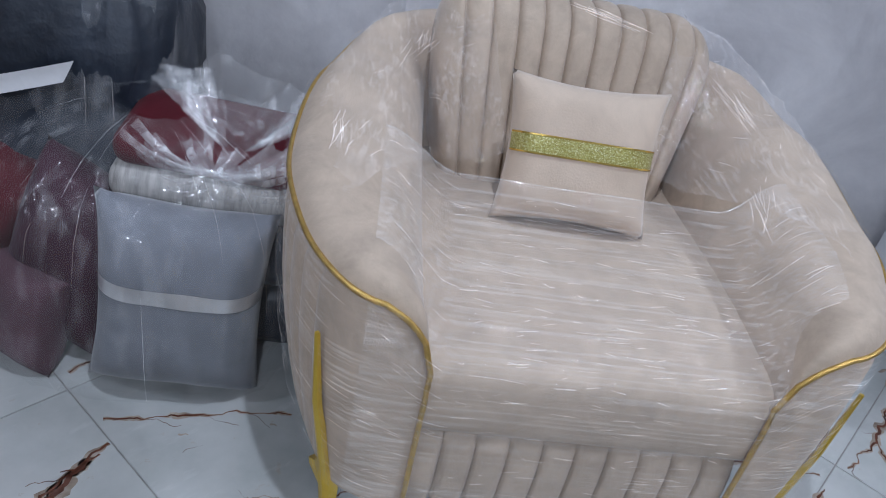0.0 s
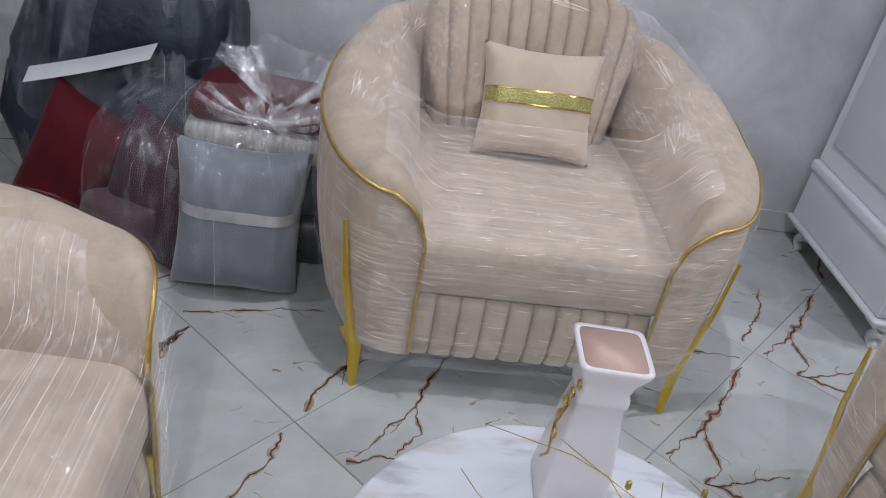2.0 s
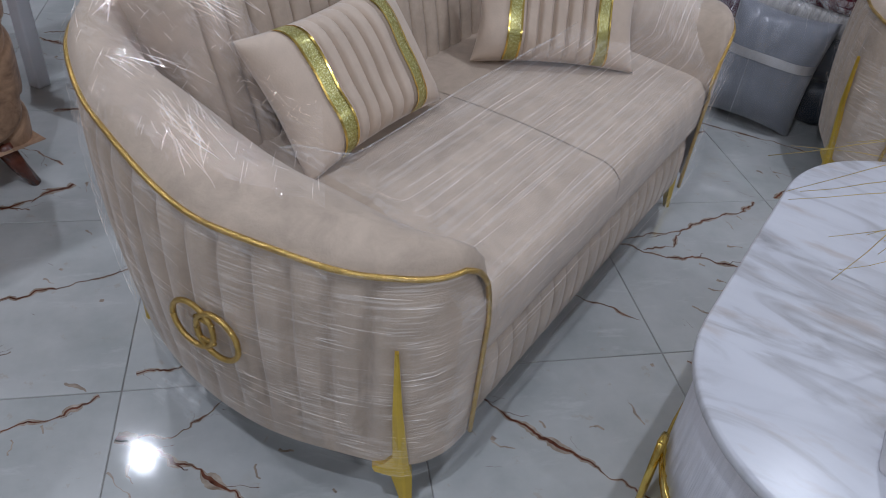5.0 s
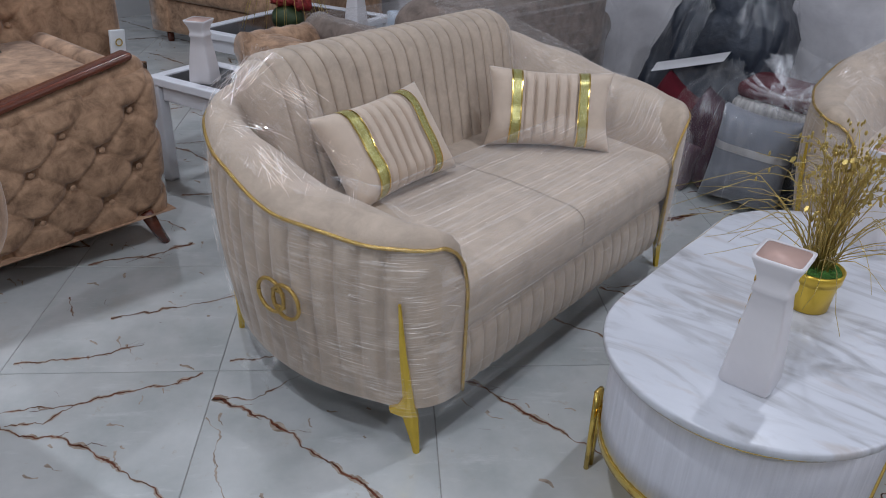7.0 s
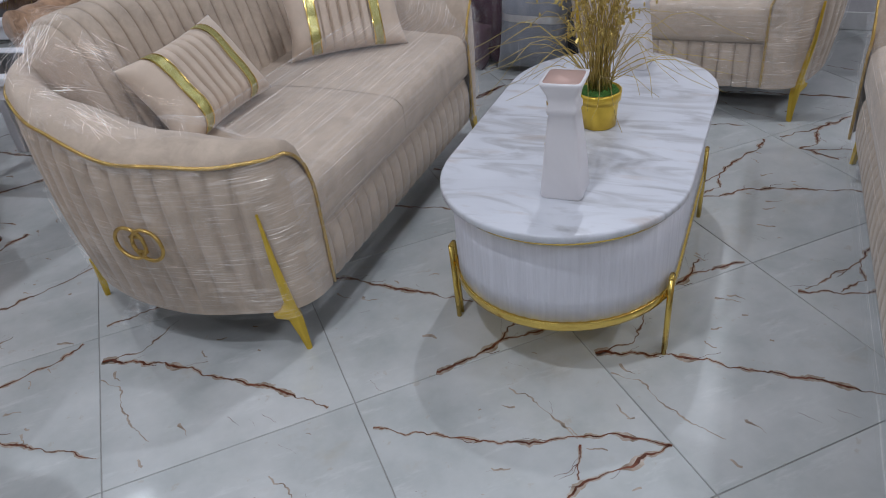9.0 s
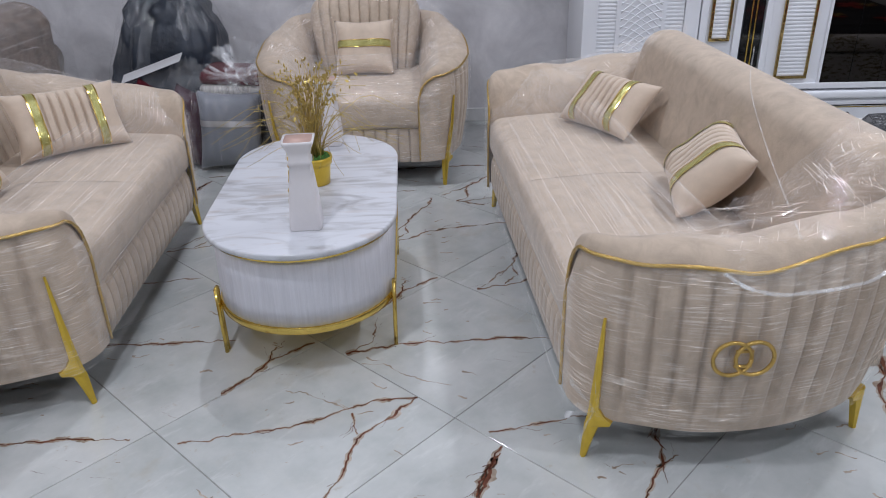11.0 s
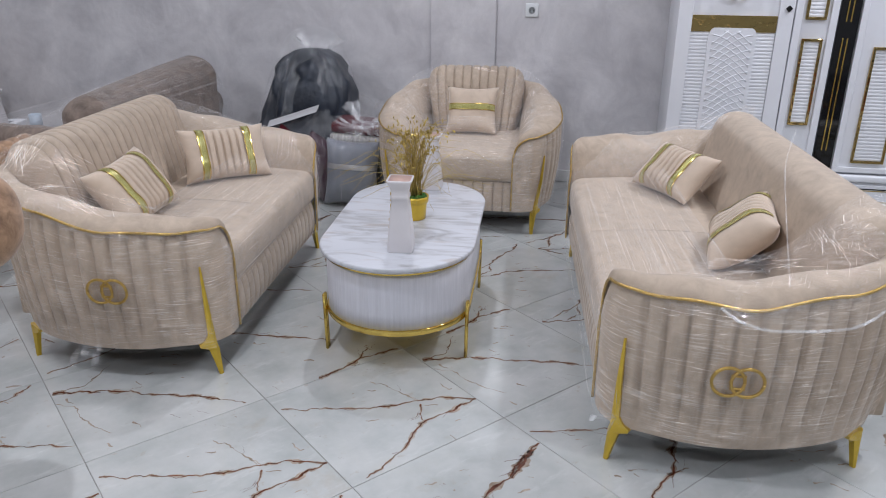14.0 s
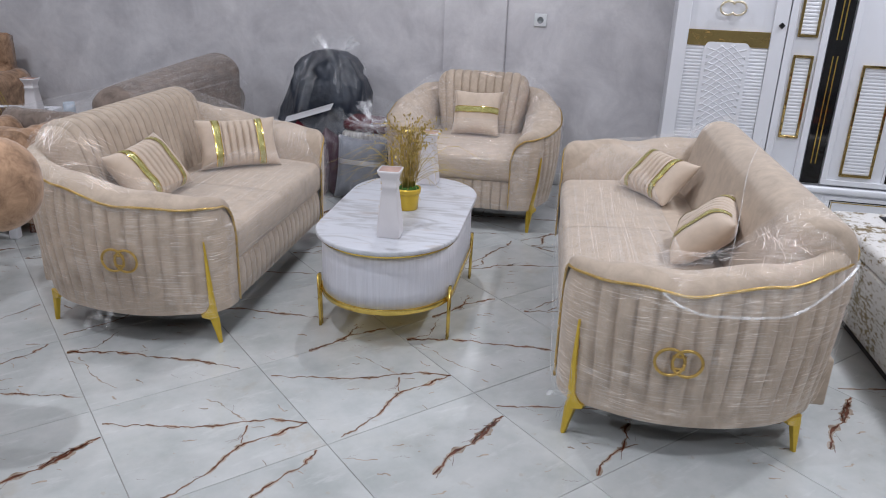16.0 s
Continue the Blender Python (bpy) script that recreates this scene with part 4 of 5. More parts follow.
for k in range(130):
    a = rg.uniform(0, 2 * math.pi)
    arch = k < 46
    reach = rg.uniform(0.14, 0.36) if arch else rg.uniform(0.03, 0.19)
    hh = rg.uniform(0.06, 0.22) if arch else rg.uniform(0.15, 0.31)
    bend = rg.uniform(-0.4, 0.4)
    r0 = rg.uniform(0, 0.03)
    P = []
    for i in range(9):
        t = i / 8
        rr = r0 + reach * t ** (1.3 if arch else 1.7)
        z = 0.092 + hh * (math.sin(min(1.0, t * 1.25) * math.pi / 2 * 1.1) - (0.55 * max(0, t - 0.55) * 2 if arch else 0))
        P.append(Vector((math.cos(a + bend * t) * rr + 0.006 * math.sin(9 * t + k), math.sin(a + bend * t) * rr, z)))
    tube(P, 0.0013, 4, gb, taper=lambda t: 1.0 - 0.6 * t)
    if not arch:
        for j in range(rg.randint(3, 6)):
            t = rg.uniform(0.45, 1.0)
            c = P[min(8, int(t * 8))]
            s = bmesh.new()
            if k % 4 == 0:
                bmesh.ops.create_circle(s, cap_ends=True, segments=8, radius=0.007)
                mm = Matrix.Translation(c + Vector((rg.uniform(-.008, .008), rg.uniform(-.008, .008), rg.uniform(-.005, .01)))) @ Euler((rg.uniform(0, 3), rg.uniform(0, 3), rg.uniform(0, 3))).to_matrix().to_4x4() @ Matrix.Diagonal((1.2, 0.6, 1, 1))
            else:
                bmesh.ops.create_icosphere(s, subdivisions=1, radius=0.0038)
                mm = Matrix.Translation(c + Vector((rg.uniform(-.01, .01), rg.uniform(-.01, .01), rg.uniform(-.01, .012)))) @ Matrix.Diagonal((0.7, 0.7, 1.6, 1))
            add(lb, s, mm)
tagged(part("blades", gb, GRASSG, plant, "thin golden foil grass blades"), kind="stuff")
tagged(part("seed_leaves", lb, GRASSG, plant, "small golden leaves and seed heads"), kind="stuff")


# ---- bags of cushions by the wall ----
def lumpy(rx, ry, rz, amp, freq, seed, sub=4):
    b = bmesh.new()
    bmesh.ops.create_icosphere(b, subdivisions=sub, radius=1.0)
    for v in b.verts:
        d = v.co.normalized()
        n1 = noise.noise(d * freq + Vector((seed, 0, 0))) + 0.5 * noise.noise(d * freq * 2.3 + Vector((0, seed, 0)))
        k = 1 + amp * n1
        v.co = Vector((d.x * rx * k, d.y * ry * k, d.z * rz * k))
    return b


grey = pillow("bagged_cushion", pose(-0.088, 2.035, 0.0, -8, 3, 5), 0.345, 0.42, 0.2, "grey velvet cushion with a silver band inside a clear bag", GREYV, "low", "bagged cushions", SILVER)
rc = thing("bagged_cushion", pose(-0.075, 2.30, 0.335, 0, 4, 4), "dark red cushion with a pale striped side in a clear bag", "cushion", "bagged cushions")
part("cover", rbox(-0.19, 0.19, -0.14, 0.14, 0.0, 0.085, 0.035, 5), STRIPE, rc, "pale striped fabric side")
part("top_panel", rbox(-0.185, 0.185, -0.135, 0.135, 0.080, 0.155, 0.034, 5), REDC, rc, "dark red top")
nc = thing("bagged_cushion", pose(-0.045, 2.33, 0.17, 0, 0, -4), "navy and red cushion at the bottom of a clear bag", "cushion", "bagged cushions")
part("cover", rbox(-0.20, 0.20, -0.17, 0.17, 0.0, 0.165, 0.06, 5), NAVY, nc)
part("top_panel", rbox(-0.185, -0.02, -0.172, 0.12, 0.06, 0.168, 0.04, 4), REDC, nc, "dark red panel")
lc = thing("bagged_cushion", pose(-0.045, 2.33, 0.0, 0, 0, 2), "dark cushion lying under the bagged pile", "cushion", "bagged cushions")
part("cover", rbox(-0.21, 0.21, -0.17, 0.17, 0.0, 0.17, 0.06, 5), NAVY, lc)
pillow("bagged_cushion", pose(-0.37, 2.16, 0.0, -10, 16, -22), 0.34, 0.40, 0.20, "mauve cushion slumped inside a clear bag", MAUVE, "plain", "bagged cushions")
pillow("bagged_cushion", pose(-0.44, 2.06, 0.0, -22, 0, -30), 0.26, 0.22, 0.14, "small dusty pink cushion inside a clear bag", mat("dusty_pink_cloth", (0.08, 0.035, 0.05), 0.8, var=0.2, scale=9, sheen=0.1), "plain", "bagged cushions")


def bag_shell(cx, cy, w, d, prof, seed, pinch=0.0):
    """A crumpled bag: rings of width, stepping up, with folds that run up to the tie."""
    rows = []
    n = 96
    for t, (z, k) in enumerate(prof):
        row = []
        for i in range(n):
            a = 2 * math.pi * i / n
            c, s = math.cos(a), math.sin(a)
            e = 0.7
            fold = 1 + (0.05 + pinch * (1 - k) * 0.12) * noise.noise(Vector((c * 3 + seed, s * 3, z * 3))) + 0.035 * noise.noise(Vector((c * 11 + seed, s * 11, z * 7)))
            fold += 0.10 * pinch * (1 - min(1, k)) * math.sin(13 * a + seed)
            row.append((cx + w * k * fold * math.copysign(abs(c) ** e, c), cy + d * k * fold * math.copysign(abs(s) ** e, s), z))
        rows.append(row)
    return rows


bag = thing("clear_bag", pose(0.058, 0, 0), "knotted clear plastic bag packed with cushions on the floor", "plastic bag", "bags")
prof = [(0.004, 0.80), (0.02, 0.95), (0.10, 1.0), (0.2, 0.99), (0.30, 0.97), (0.38, 0.92), (0.44, 0.82), (0.49, 0.66), (0.525, 0.45), (0.54, 0.25)]
bo = part("bag_skin", sheet(bag_shell(-0.235, 2.24, 0.335, 0.315, prof, 2.0, 0.8), closed=True), BAGFILM, bag)
bo.visible_shadow = False
drawn_glints([[Vector(p) for p in r] for r in bag_shell(-0.235, 2.24, 0.337, 0.317, prof, 2.0, 0.8)], bag, 34, 0.4, 0.0009, 21)
kb = bmesh.new()
rk = random.Random(3)
kc = Vector((-0.075, 2.10, 0.492))
for k in range(26):
    a = 2 * math.pi * k / 26
    L = rk.uniform(0.09, 0.22)
    tip = kc + Vector((math.cos(a) * L, 0.05 - 0.03 * math.sin(a), math.sin(a) * L * (0.62 if math.sin(a) < 0 else 0.35) ))
    side = Vector((-math.sin(a), 0.2, math.cos(a))) * 0.010
    rows = []
    for i in range(7):
        t = i / 6
        c = kc.lerp(tip, t) + Vector((0, -0.035 * math.sin(math.pi * t) - 0.02 * (1 - t), 0))
        rows.append([c - side * (0.25 + t), c + Vector((0, -0.010 * (0.3 + t), 0)), c + side * (0.25 + t)])
    sheet(rows, bm=kb)
part("knot_folds", kb, KNOT, bag, "gathered folds round the knot").visible_shadow = False


def bag_mouth(root, base, axis, wide, flat, long, pleats, seed, label):
    """The loose mouth of a tied bag: a frill that opens from the tie in sharp, uneven pleats."""
    axis = Vector(axis).normalized()
    right = axis.cross(Vector((0, 1, 0.2))).normalized()
    deep = right.cross(axis)
    rows = []
    for j in range(15):
        t = j / 14
        row = []
        for i in range(168):
            a = 2 * math.pi * i / 168
            d = Vector((math.cos(a), math.sin(a), seed))
            big = noise.noise(d * 1.6 + Vector((0, 0, t * 0.8)))
            fold = abs(((pleats * a / (2 * math.pi) + 1.2 * big) % 1) * 2 - 1)
            r = 0.05 + t ** 0.8 * (0.62 + 0.38 * fold + 0.35 * big)
            up = long * t * (0.85 + 0.25 * noise.noise(d * 2.3 + Vector((seed, 0, 0)))) - 0.10 * long * t * t * fold
            crumple = 0.010 * t * noise.noise(Vector((i * 0.35, j * 0.5, seed)))
            row.append(Vector(base) + axis * up + right * (wide * r * math.cos(a) + crumple) + deep * (flat * r * math.sin(a) + crumple))
        rows.append(row)
    part("bag_mouth", sheet(rows, closed=True), BAGKNOT, root, label).visible_shadow = False


bag_mouth(bag, (-0.07, 2.19, 0.48), (0.05, 0.70, 0.80), 0.20, 0.11, 0.17, 15, 3.0, "frilled open mouth of the bag above its knot")

tall = thing("clear_bag", pose(0.045, 0, 0), "tall clear plastic bag stuffed with dark cushions against the wall", "plastic bag", "bags")
prof = [(0.004, 0.75), (0.03, 0.92), (0.15, 1.0), (0.30, 1.0), (0.45, 0.97), (0.60, 0.88), (0.72, 0.78), (0.82, 0.66), (0.90, 0.56), (0.97, 0.46), (1.01, 0.30), (1.025, 0.12)]
rows = bag_shell(-0.555, 2.50, 0.345, 0.27, prof, 7.0, 0.5)
rows = [[(x + 0.05 * max(0, z - 0.2), y + 0.07 * z, z) for x, y, z in r] for r in rows]
bo = part("bag_skin", sheet(rows, closed=True), BAGFILM, tall)
bo.visible_shadow = False
drawn_glints([[Vector(p) for p in r] for r in rows], tall, 34, 0.35, 0.0009, 22)
# One lumpy mound stands in for the dark cushions in the bag.
dark = thing("stuffed_bundle", pose(0.045, 0, 0), "charcoal navy bundle of cushions stuffed in a tall clear bag", "bundle")
prof = [(0.01, 0.7), (0.03, 0.86), (0.15, 0.93), (0.30, 0.94), (0.44, 0.93), (0.47, 0.86), (0.50, 0.88), (0.60, 0.86), (0.70, 0.76), (0.73, 0.68), (0.78, 0.66), (0.84, 0.52), (0.885, 0.30), (0.895, 0.10)]
rows = bag_shell(-0.555, 2.50, 0.345, 0.27, prof, 7.0, 0.5)
rows = [[(x + 0.05 * max(0, z - 0.2) + 0.02 * noise.noise(Vector((x * 9, y * 9, z * 9))) + 0.05 * abs(noise.noise(Vector((x * 5 + 2, y * 5, z * 11)))), y + 0.07 * z + 0.03 * noise.noise(Vector((x * 7, y * 3, z * 8))) - 0.07 * abs(noise.noise(Vector((x * 8, y * 4 + 5, z * 9 + x * 7)))), z) for x, y, z in r] for r in rows]
part("filling", sheet(rows, closed=True, cap=True), NAVY, dark)
pillow("bagged_cushion", pose(-0.655, 2.215, 0.02, -8, 24, -10), 0.28, 0.42, 0.2, "dark red cushion leaning beside a stuffed clear bag", REDC, "plain", "bagged cushions")
sb = bmesh.new()
rows = []
for i in range(15):
    t = i / 14
    c = Vector((-0.735 + 0.34 * t, 2.262 - 0.016 * math.sin(math.pi * t), 0.445 + 0.115 * t))
    rows.append([c + Vector((0.012 * k, -0.002 * abs(k), 0.024 * k)) for k in (-1, -0.5, 0, 0.5, 1)])
sheet(rows, bm=sb)
part("band", sb, WHITEC, dark, "pale silver band")
bag_mouth(tall, (-0.50, 2.62, 0.84), (0.0, 0.1, 1.0), 0.20, 0.12, 0.15, 9, 8.0, "folded milky mouth of the bag")


# ---- white wardrobe ----
ward = thing("wardrobe", pose(0.072, -0.01, -0.004), "large white lacquered wardrobe with gold strips and mirrors", "wardrobe")
WX0, WX1, WY, WB = 1.722, 4.75, 2.15, 2.80
part("carcass", rbox(WX0, WX1, WY + 0.024, WB, 0.34, 2.25, 0.004, 1), LACQ, ward, smooth=False)
part("plinth", rbox(WX0 - 0.005, WX1 + 0.005, WY + 0.004, WB, 0.115, 0.298, 0.004, 1), LACQ, ward, smooth=False)
part("moulding", rbox(WX0 - 0.02, WX1 + 0.02, WY - 0.018, WB + 0.004, 0.2985, 0.3395, 0.012, 3), LACQ, ward)
part("moulding", rbox(WX0 - 0.022, WX1 + 0.022, WY - 0.018, WB + 0.004, 0.098, 0.1145, 0.006, 2), LACQ, ward)
part("cornice", rbox(WX0 - 0.03, WX1 + 0.03, WY - 0.03, WB + 0.004, 2.2505, 2.33, 0.02, 3), LACQ, ward)
part("side_panel", rbox(WX0 - 0.012, WX0 - 0.0005, WY + 0.09, WB - 0.06, 0.42, 2.18, 0.006, 2), LACQ, ward)
for lx in (WX0 + 0.03, 2.62, 3.63, WX1 - 0.04):
    for ly in (WY + 0.03, WB - 0.05):
        lb2 = bmesh.new()
        foot = [(0, -0.02, 0.098), (0, -0.028, 0.075), (0, -0.010, 0.05), (0, 0.006, 0.030), (0, -0.016, 0.012), (0, -0.028, 0.006)]
        tube(spline(foot, 4), 0.018, 8, lb2, taper=lambda t: 1.25 - 0.7 * t + 0.35 * max(0, t - 0.75) * 4)
        rbox(-0.03, 0.03, -0.03, 0.03, 0.075, 0.0975, 0.008, 2, lb2)
        for k in range(4):
            s = bmesh.new()
            bmesh.ops.create_icosphere(s, subdivisions=2, radius=0.012)
            add(lb2, s, Matrix.Translation((-0.02 + 0.014 * k, -0.018, 0.085 - 0.013 * k)))
        s = bmesh.new()
        bmesh.ops.create_icosphere(s, subdivisions=2, radius=0.015)
        add(lb2, s, Matrix.Translation((0, -0.020, 0.0145)))
        bmesh.ops.transform(lb2, matrix=Matrix.Translation((lx, ly, 0)), verts=lb2.verts)
        part("foot", lb2, LACQ, ward, "carved white scroll foot")
yf = WY


def bars(x0, x1, z0, z1, w, y0, y1, mtl, name, lab="", parent=None):
    """A rectangular frame."""
    b = rbox(x0, x1, y0, y1, z0, z0 + w, 0.002, 1)
    rbox(x0, x1, y0, y1, z1 - w, z1, 0.002, 1, b)
    rbox(x0, x0 + w, y0, y1, z0 + w, z1 - w, 0.002, 1, b)
    rbox(x1 - w, x1, y0, y1, z0 + w, z1 - w, 0.002, 1, b)
    return part(name, b, mtl, parent or ward, lab, smooth=False)


def slatted(x0, x1, z0, z1, pitch, parent):
    rows = []
    n = round((z1 - z0) / pitch)
    for k in range(n):
        za = z0 + (z1 - z0) * k / n
        h = (z1 - z0) / n
        for q, dy in ((0.0, 0.0), (0.05, -0.004), (0.5, -0.005), (0.9, -0.003), (0.999, 0.0)):
            rows.append([(x0, yf + 0.012 + dy, za + h * q), (x1, yf + 0.012 + dy, za + h * q)])
    return part("slatted_panel", sheet(rows), LACQ, parent, "white panel of fine horizontal ridges", smooth=False)


def emblem(cx, cz, parent, r=0.042):
    em = bmesh.new()
    for dx, a0 in ((-0.026, 40), (0.026, 220)):
        arc = [Vector((cx + dx + r * math.cos(radians(a0 + 280 * k / 28)), yf - 0.006, cz + 0.85 * r * math.sin(radians(a0 + 280 * k / 28)))) for k in range(29)]
        tube(arc, 0.0060, 8, em)
    part("ring_emblem", em, CHAMPAGNE, parent, "pair of linked champagne-gold rings")


def wave_door(x0, x1, zband, flip):
    d = part("door", rbox(x0, x1, yf + 0.014, yf + 0.0235, 0.352, 2.235, 0.002, 1), LACQ, ward, "white door with carved wave panel", smooth=False)
    bars(x0, x1, 0.352, 2.235, 0.075, yf - 0.004, yf + 0.0138, LACQ, "door_frame", "", d)
    xa, xb = x0 + 0.077, x1 - 0.0775
    part("gold_band", rbox(xa, xb, yf + 0.004, yf + 0.0138, zband, zband + 0.085, 0.001, 1), GOLDMIR, d, "gold mirror strip", smooth=False)
    zl, zh = (0.43, zband - 0.004) if not flip else (zband + 0.089, 1.40)
    slatted(xa, xb, zl, zh, 0.019, d)
    cx = (xa + xb) / 2
    hw = 0.125
    wp = bmesh.new()
    out = [(-hw, zl + 0.002)] + [(-hw, zh - 0.03)] + [(-hw + 0.03 * (1 - math.cos(a)), zh - 0.03 + 0.055 * math.sin(a)) for a in [math.pi / 2 * k / 6 for k in range(1, 7)]]
    out = out + [(-x, z) for x, z in reversed(out)]
    front = [wp.verts.new((cx + x, yf - 0.003, z)) for x, z in out]
    back = [wp.verts.new((cx + x, yf + 0.0115, z)) for x, z in out]
    wp.faces.new(front)
    for k in range(len(out)):
        j = (k + 1) % len(out)
        wp.faces.new((front[k], front[j], back[j], back[k]))
    part("wave_panel", wp, LACQ, d, "arched white panel", smooth=False)
    rb2 = bmesh.new()
    for k in range(20):
        z = zl - 0.12 + (zh - zl) * k / 17
        for sg in (1, -1):
            arc = []
            for i in range(13):
                t = i / 12
                x, zz = sg * (-hw + 2 * hw * t), z + 0.15 * math.sin(t * math.pi / 2)
                if zl + 0.01 < zz < zh + 0.012 and abs(x) < hw - 0.004:
                    arc.append((cx + x, yf - 0.0035, zz))
            if len(arc) > 2:
                tube(arc, 0.0032, 6, rb2)
    part("wave_ribs", rb2, LACQ, d, "crossing carved ribs")
    emblem(cx, 1.30 if not flip else 1.62, d)
    hb2 = rbox(-0.013, 0.013, -0.012, 0.0, -0.013, 0.013, 0.003, 2)
    bmesh.ops.transform(hb2, matrix=pose(x1 - 0.03 if not flip else x0 + 0.03, yf - 0.0045, 1.22, 0, 45, 0), verts=hb2.verts)
    part("handle", hb2, BLACKG, d, "black diamond knob", smooth=False)


wave_door(1.695, 2.285, 1.095, False)
wave_door(3.66, 4.25, 0.40, True)
wave_door(4.255, 4.74, 0.40, True)


def inset(x0, x1, z0, z1, parent):
    bars(x0 - 0.014, x1 + 0.014, z0 - 0.014, z1 + 0.014, 0.0135, yf - 0.002, yf + 0.012, GOLDMIR, "gold_border", "gold mirror border", parent)
    slatted(x0, x1, z0, z1, 0.019, parent)


d2 = part("door", rbox(2.292, 2.505, yf + 0.0135, yf + 0.0235, 0.352, 2.235, 0.002, 1), LACQ, ward, "narrow white door with gold-edged panels", smooth=False)
bars(2.292, 2.505, 0.352, 2.235, 0.036, yf - 0.004, yf + 0.0132, LACQ, "door_frame", "", d2)
inset(2.36, 2.438, 0.62, 1.055, d2)
inset(2.36, 2.438, 1.18, 1.60, d2)
blk = part("black_strip", rbox(2.512, 2.612, yf + 0.002, yf + 0.0235, 0.352, 2.235, 0.002, 1), BLACKG, ward, "glossy black strip", smooth=False)
for gx in (2.549, 2.572):
    for za, zb in ((0.47, 1.075), (1.16, 1.9)):
        part("gold_line", rbox(gx - 0.0035, gx + 0.0035, yf - 0.002, yf + 0.0015, za, zb, 0.001, 1), GOLD, blk, "thin gold line", smooth=False)
d3 = part("door", rbox(2.62, 3.648, yf + 0.0135, yf + 0.0235, 0.352, 2.235, 0.002, 1), LACQ, ward, "white door with tall smoked mirror", smooth=False)
bars(2.62, 3.648, 0.352, 2.235, 0.03, yf - 0.004, yf + 0.0132, LACQ, "door_frame", "", d3)
inset(2.725, 2.868, 0.42, 1.02, d3)
part("mirror", rbox(2.955, 3.415, yf + 0.003, yf + 0.0132, 0.375, 1.062, 0.001, 1), MIRROR, d3, "dark smoked mirror", smooth=False)
bars(2.941, 3.429, 0.361, 1.076, 0.0135, yf - 0.003, yf + 0.0131, LACQ, "mirror_frame", "", d3)
for q in (1 / 3, 2 / 3):
    xx = 2.955 + 0.46 * q
    part("mirror_joint", rbox(xx - 0.0015, xx + 0.0015, yf + 0.0015, yf + 0.0028, 0.376, 1.061, 0), BLACKG, d3, "fine joint line", smooth=False)
emblem(3.16, 1.15, d3, 0.046)
for gx, mtl in ((3.452, LACQ), (3.478, MIRROR), (3.504, LACQ), (3.530, MIRROR)):
    part("strip", rbox(gx - 0.008, gx + 0.008, yf + 0.0, yf + 0.0132, 0.40, 1.9, 0.001, 1), mtl, d3, "narrow inlaid strip", smooth=False)
for x0, x1 in ((1.72, 2.60), (2.66, 3.60), (3.68, 4.70)):
    dr = part("drawer", rbox(x0, x1, yf - 0.008, yf + 0.0035, 0.135, 0.285, 0.004, 1), LACQ, ward, "low white drawer front", smooth=False)
    bars(x0 + 0.03, x1 - 0.03, 0.155, 0.265, 0.006, yf - 0.0115, yf - 0.0083, BLACKG, "inlay", "thin dark inlay", dr)
    bars(x0 + 0.04, x1 - 0.04, 0.165, 0.255, 0.005, yf - 0.0115, yf - 0.0083, GOLD, "inlay", "thin gold inlay", dr)
    hb2 = rbox(-0.013, 0.013, -0.012, 0.0, -0.013, 0.013, 0.003, 2)
    bmesh.ops.transform(hb2, matrix=pose((x0 + x1) / 2, yf - 0.0085, 0.21, 0, 45, 0), verts=hb2.verts)
    part("handle", hb2, BLACKG, dr, "black diamond knob", smooth=False)

# ---- bed ----
bed = thing("bed", pose(2.605, 0.39, 0, 0, 0, 4.5), "bed upholstered in white leather with gold crackle print", "bed")
part("side_rail", rbox(0.0, 1.75, -1.3, 0.84, 0.045, 0.352, 0.02, 4), CRACKLE, bed, "gold-crackled leather bed side")
part("top_rail", rbox(-0.022, 1.77, -1.32, 0.86, 0.356, 0.455, 0.035, 6), CRACKLE, bed, "padded leather top edge")
part("plinth", rbox(0.03, 1.72, -1.27, 0.81, 0.002, 0.0445, 0), DARKCLOTH, bed, "recessed dark plinth", smooth=False)
spread = thing("bedspread", pose(2.605, 0.39, 0.4565, 0, 0, 4.5), "black bedspread with red and gold flowers on the bed", "bedspread")
cb = bmesh.new()
rows = []
for i in range(41):
    rows.append([(0.17 + 1.48 * i / 40, -1.2 + 1.98 * j / 40, 0.045 * (1 if 0 < i < 40 and 0 < j < 40 else 0) + 0.004 * noise.noise(Vector((i * 0.3, j * 0.3, 0)))) for j in range(41)])
part("cover", sheet(rows, bm=cb), COVER, spread)
rf = random.Random(21)
REDFL = mat("red_flower_print", (0.35, 0.012, 0.01), 0.7, var=0.4, scale=18)
GOLDFL = mat("gold_flower_print", (0.35, 0.22, 0.04), 0.5, var=0.3, scale=25)
